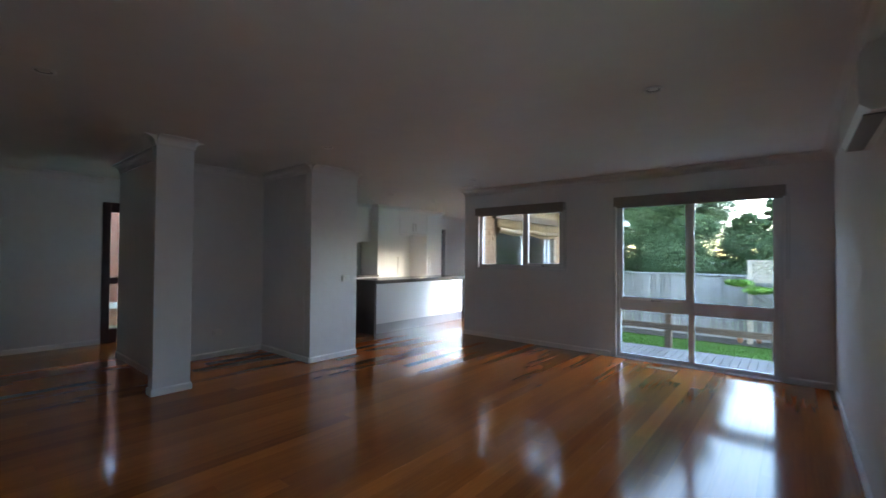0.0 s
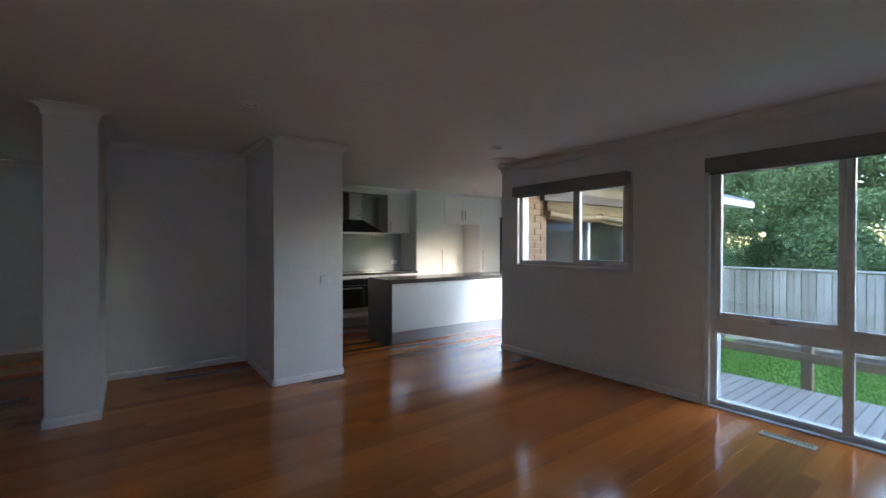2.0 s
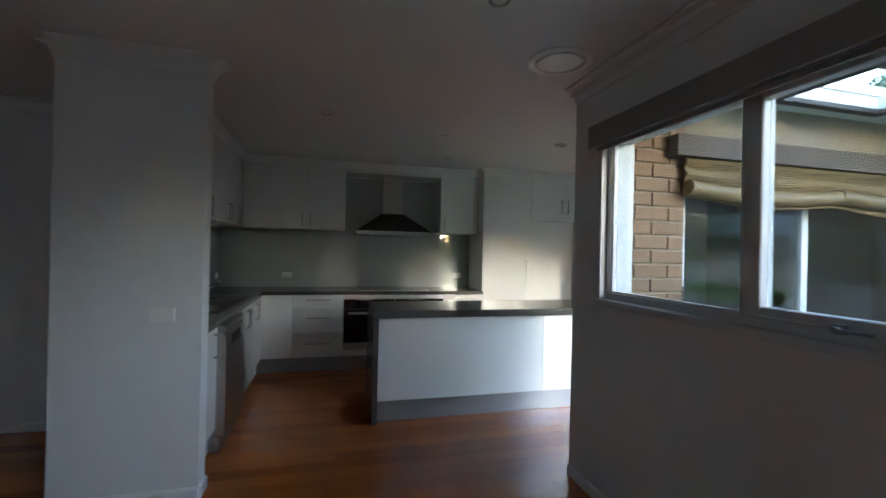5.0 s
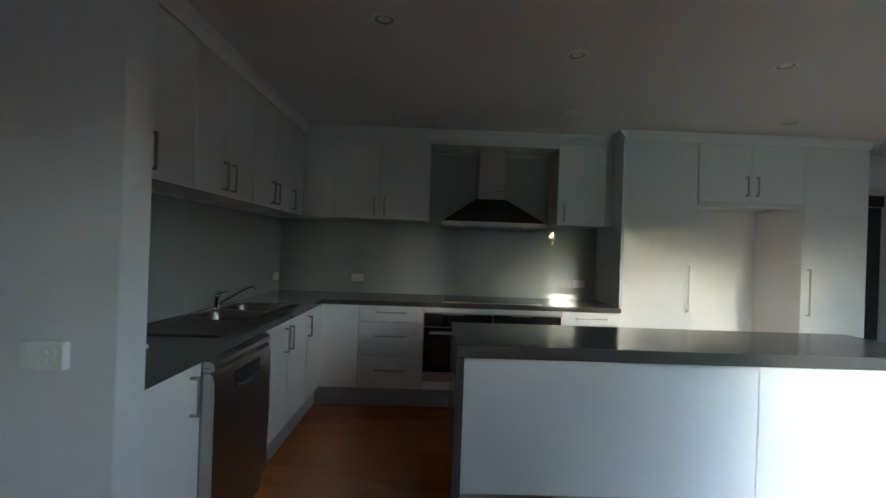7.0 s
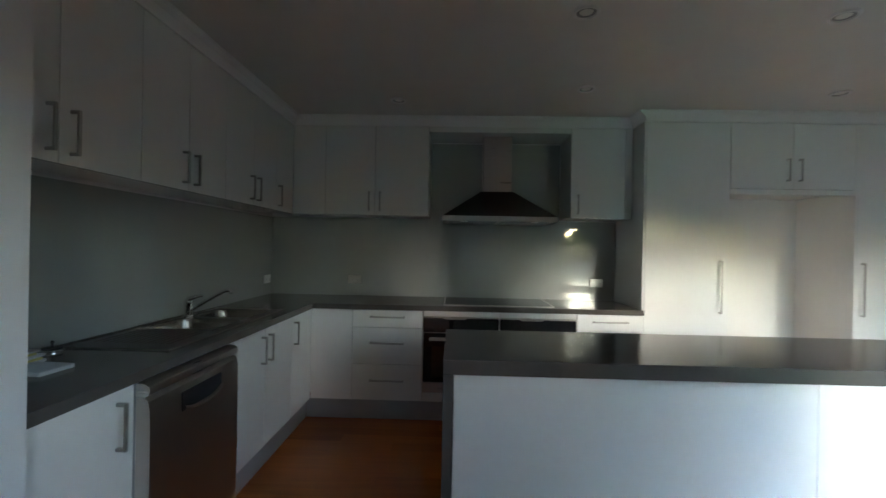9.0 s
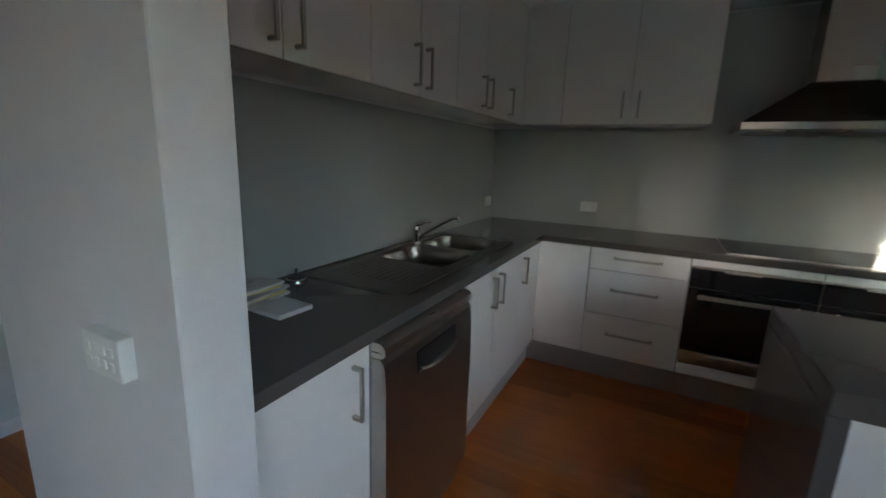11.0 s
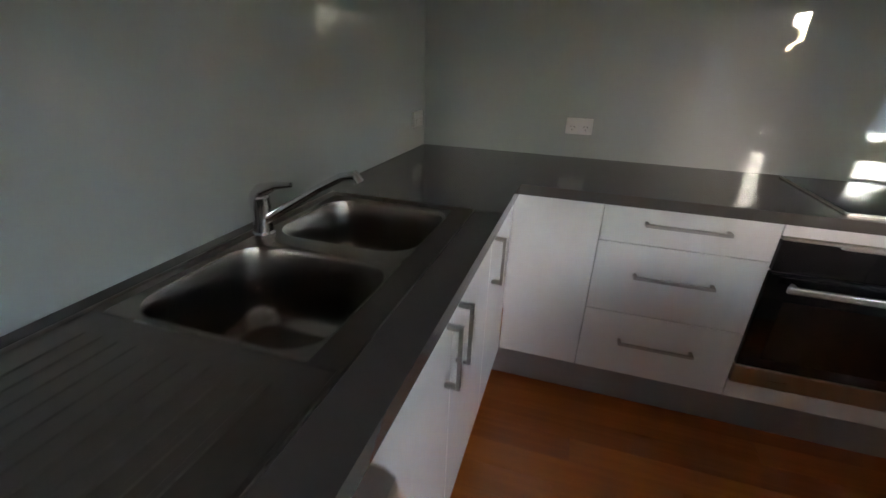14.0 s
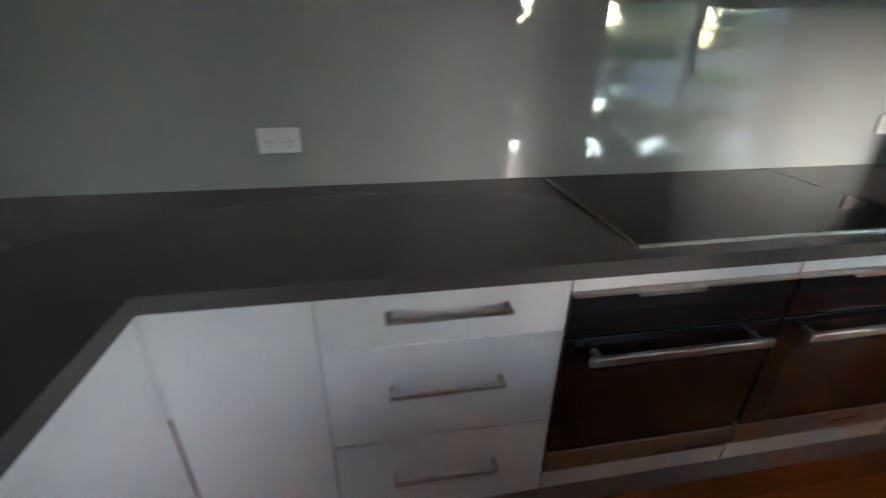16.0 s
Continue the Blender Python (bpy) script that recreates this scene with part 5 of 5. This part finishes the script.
# verandah over the sliding door
ver = thing("verandah_roof", (-2.9, 8.1, 2.3), "white-lined verandah roof with a skylight and dark beam", "verandah")
part("soffit", boxes((RET_OUT + 0.004, -2.70, WIN_OUT + 0.01, 7.30, 2.36, 2.44), (RET_OUT + 0.004, -2.70, 8.15, 9.88, 2.36, 2.44), (RET_OUT + 0.004, -3.35, 7.30, 8.15, 2.36, 2.44), (-2.86, -2.70, 7.30, 8.15, 2.36, 2.44)), M_SOFFIT, ver)
part("skylight_frame", boxes((-3.39, -3.33, 7.26, 8.19, 2.33, 2.359), (-2.88, -2.82, 7.26, 8.19, 2.33, 2.359), (-3.33, -2.88, 7.26, 7.32, 2.33, 2.359), (-3.33, -2.88, 8.13, 8.19, 2.33, 2.359)), M_BEAM, ver, "dark skylight frame")
part("beam", boxes((RET_OUT + 0.004, RET_OUT + 0.09, 6.70, 9.40, 1.985, 2.11)), M_BEAM, ver, "dark timber beam")
part("fascia", boxes((-2.70, -2.67, WIN_OUT + 0.01, 9.88, 2.34, 2.46)), M_SOFFIT, ver)

bb = thing("bamboo_blind", (RET_OUT + 0.06, 8.0, 1.75), "rolled bamboo slat blind hanging under the verandah beam", "blind", "bamboo blinds")
bm = bmesh.new()
for k in range(22):
    z0 = 1.975 - 0.0105 * k
    sag = 0.05 * (k / 21)
    pts = []
    for j in range(9):
        f = j / 8
        pts.append((RET_OUT + 0.05 + 0.012 * math.sin(k * 0.9), 6.79 + 2.41 * f, z0 - sag * math.sin(math.pi * f * 2.0) ** 2 - 0.03 * f * k / 21))
    add_tube(bm, pts, 0.0072, 6)
part("slats", bm, M_BAMBOO, bb)
bm = bmesh.new()
for s in range(2):
    ya, yb = 6.79 + 1.21 * s, 6.79 + 1.21 * s + 1.20
    pts = [(RET_OUT + 0.075, ya + (yb - ya) * j / 8, 1.80 - 0.035 * math.sin(math.pi * j / 8) + 0.01 * s) for j in range(9)]
    add_tube(bm, pts, 0.045, 14)
part("roll", bm, M_BAMBOO, bb, "rolled bundle of slats", smooth=True)
part("cord", tube([(RET_OUT + 0.13, 8.55, 1.98), (RET_OUT + 0.13, 8.55, 1.70)], 0.004, 6), M_BEAM, bb)

# high side fence, added out of view beyond the assumed east window
sf = thing("side_fence", (2.7, 0.5, GROUND), "unseen tall grey timber side fence, added outside the assumed window", "fence")
part("boards", boxes((2.68, 2.72, -3.0, 4.4, GROUND, 2.9)), M_FENCE, sf)

ef = thing("fence", (6.6, 9.0, GROUND), "weathered grey timber paling fence along the east side", "fence")
for i in range(70):
    y = 4.6 + i * 0.122
    me = finish(boxes((6.6 + 0.012 * (i % 2), 6.616 + 0.012 * (i % 2), y, y + 0.115, GROUND, 0.86 + 0.012 * math.sin(i * 7.7)), bevel=0.002), "paling", M_FENCE)
    piece("paling", me, ef).matrix_parent_inverse = Matrix.Translation(-ef.location)
# out of direct view; several added or raised to block low sun and sky glow
for x, y, h, s, n in ((7.9, 14.9, 5.6, 1.8, 42000), (9.3, 8.9, 6.2, 2.1, 70000), (10.2, 16.4, 4.4, 2.0, 9000), (9.9, 11.6, 3.5, 1.5, 34000), (10.4, 13.6, 3.5, 1.6, 34000), (9.4, 5.2, 6.0, 2.2, 45000), (6.0, 16.5, 5.6, 2.6, 16000), (9.5, 20.0, 6.4, 3.0, 14000), (5.0, 22.5, 6.2, 2.8, 10000)):
    tree(x, y, h, s, n, "bushy green tree beyond the east fence, out of direct view", 0.15)

# neighbour's house beyond the fence
nh = thing("neighbour_house", (4.5, 24, GROUND), "neighbouring house with a slate blue hipped roof", "house")
part("wall", boxes((0.9, 12, 22, 30, GROUND, 2.2)), M_MORTAR, nh)
bm = bmesh.new()
vs = [bm.verts.new(p) for p in ((0.3, 21.4, 2.2), (12.6, 21.4, 2.2), (12.6, 30.6, 2.2), (0.3, 30.6, 2.2), (4.5, 26, 4.6), (8.5, 26, 4.6))]
for f in ((0, 1, 5, 4), (1, 2, 5), (2, 3, 4, 5), (3, 0, 4), (0, 3, 2, 1)):
    bm.faces.new([vs[i] for i in f])
part("roof", bm, M_ROOF, nh)
part("window", boxes((2.2, 3.6, 21.97, 22.0, 0.4, 1.6)), M_BLACKGLASS, nh)

# main roof over the house, out of sight from within
setting("roof_main", boxes((-7.6, RIGHT_X + 0.7, -2.2, WIN_OUT + 0.45, 2.56, 2.62), (-7.6, RET_OUT, WIN_OUT + 0.45, 10.8, 2.56, 2.62)), M_SOFFIT, "eaves lining under the house roof", "roof")

# ---- floorboards ----
PITCH, GAP = 0.108, 0.0004
boards = []
brng = np.random.default_rng(11)
k = 0
x = -7.29
while x < RIGHT_X - 0.002:
    x1 = min(x + PITCH - GAP, RIGHT_X)
    end = WIN_Y + 0.09 if x1 > RET_X else 10.6
    y = -1.6 - brng.uniform(0, 2.0)
    while y < end:
        ln = brng.uniform(1.8, 4.6)
        y0, y1 = max(y, -1.6), min(y + ln, end)
        if y1 - y0 > 0.02:
            boards.append((x, x1, y0, y1))
        y += ln + 0.0004
    x += PITCH
boards.sort(key=lambda b: math.hypot((b[0] + b[1]) / 2 + 3.0, (b[2] + b[3]) / 2 - 3.6))


def board_verts(b):
    x0, x1, y0, y1 = b
    c = 0.0001
    z1, z0 = 0.0, -0.0215
    return [(x0, y0, z0), (x1, y0, z0), (x1, y1, z0), (x0, y1, z0), (x0, y0, z1 - c), (x1, y0, z1 - c), (x1, y1, z1 - c), (x0, y1, z1 - c), (x0 + c, y0 + c, z1), (x1 - c, y0 + c, z1), (x1 - c, y1 - c, z1), (x0 + c, y1 - c, z1)]


BF = [(0, 1, 5, 4), (1, 2, 6, 5), (2, 3, 7, 6), (3, 0, 4, 7), (4, 5, 9, 8), (5, 6, 10, 9), (6, 7, 11, 10), (7, 4, 8, 11), (8, 9, 10, 11)]
for b in boards[:300]:
    me = bpy.data.meshes.new("floorboard")
    me.from_pydata(board_verts(b), [], BF)
    me.materials.append(M_FLOOR)
    piece("floorboard", me, floor_base)
rv, rf = [], []
for b in boards[300:]:
    n0 = len(rv)
    rv += board_verts(b)
    rf += [tuple(i + n0 for i in f) for f in BF]
if rv:
    me = bpy.data.meshes.new("far_floorboards")
    me.from_pydata(rv, [], rf)
    me.materials.append(M_FLOOR)
    tagged(piece("far_floorboards", me, floor_base), "polished hardwood floorboards", "", "", "stuff")
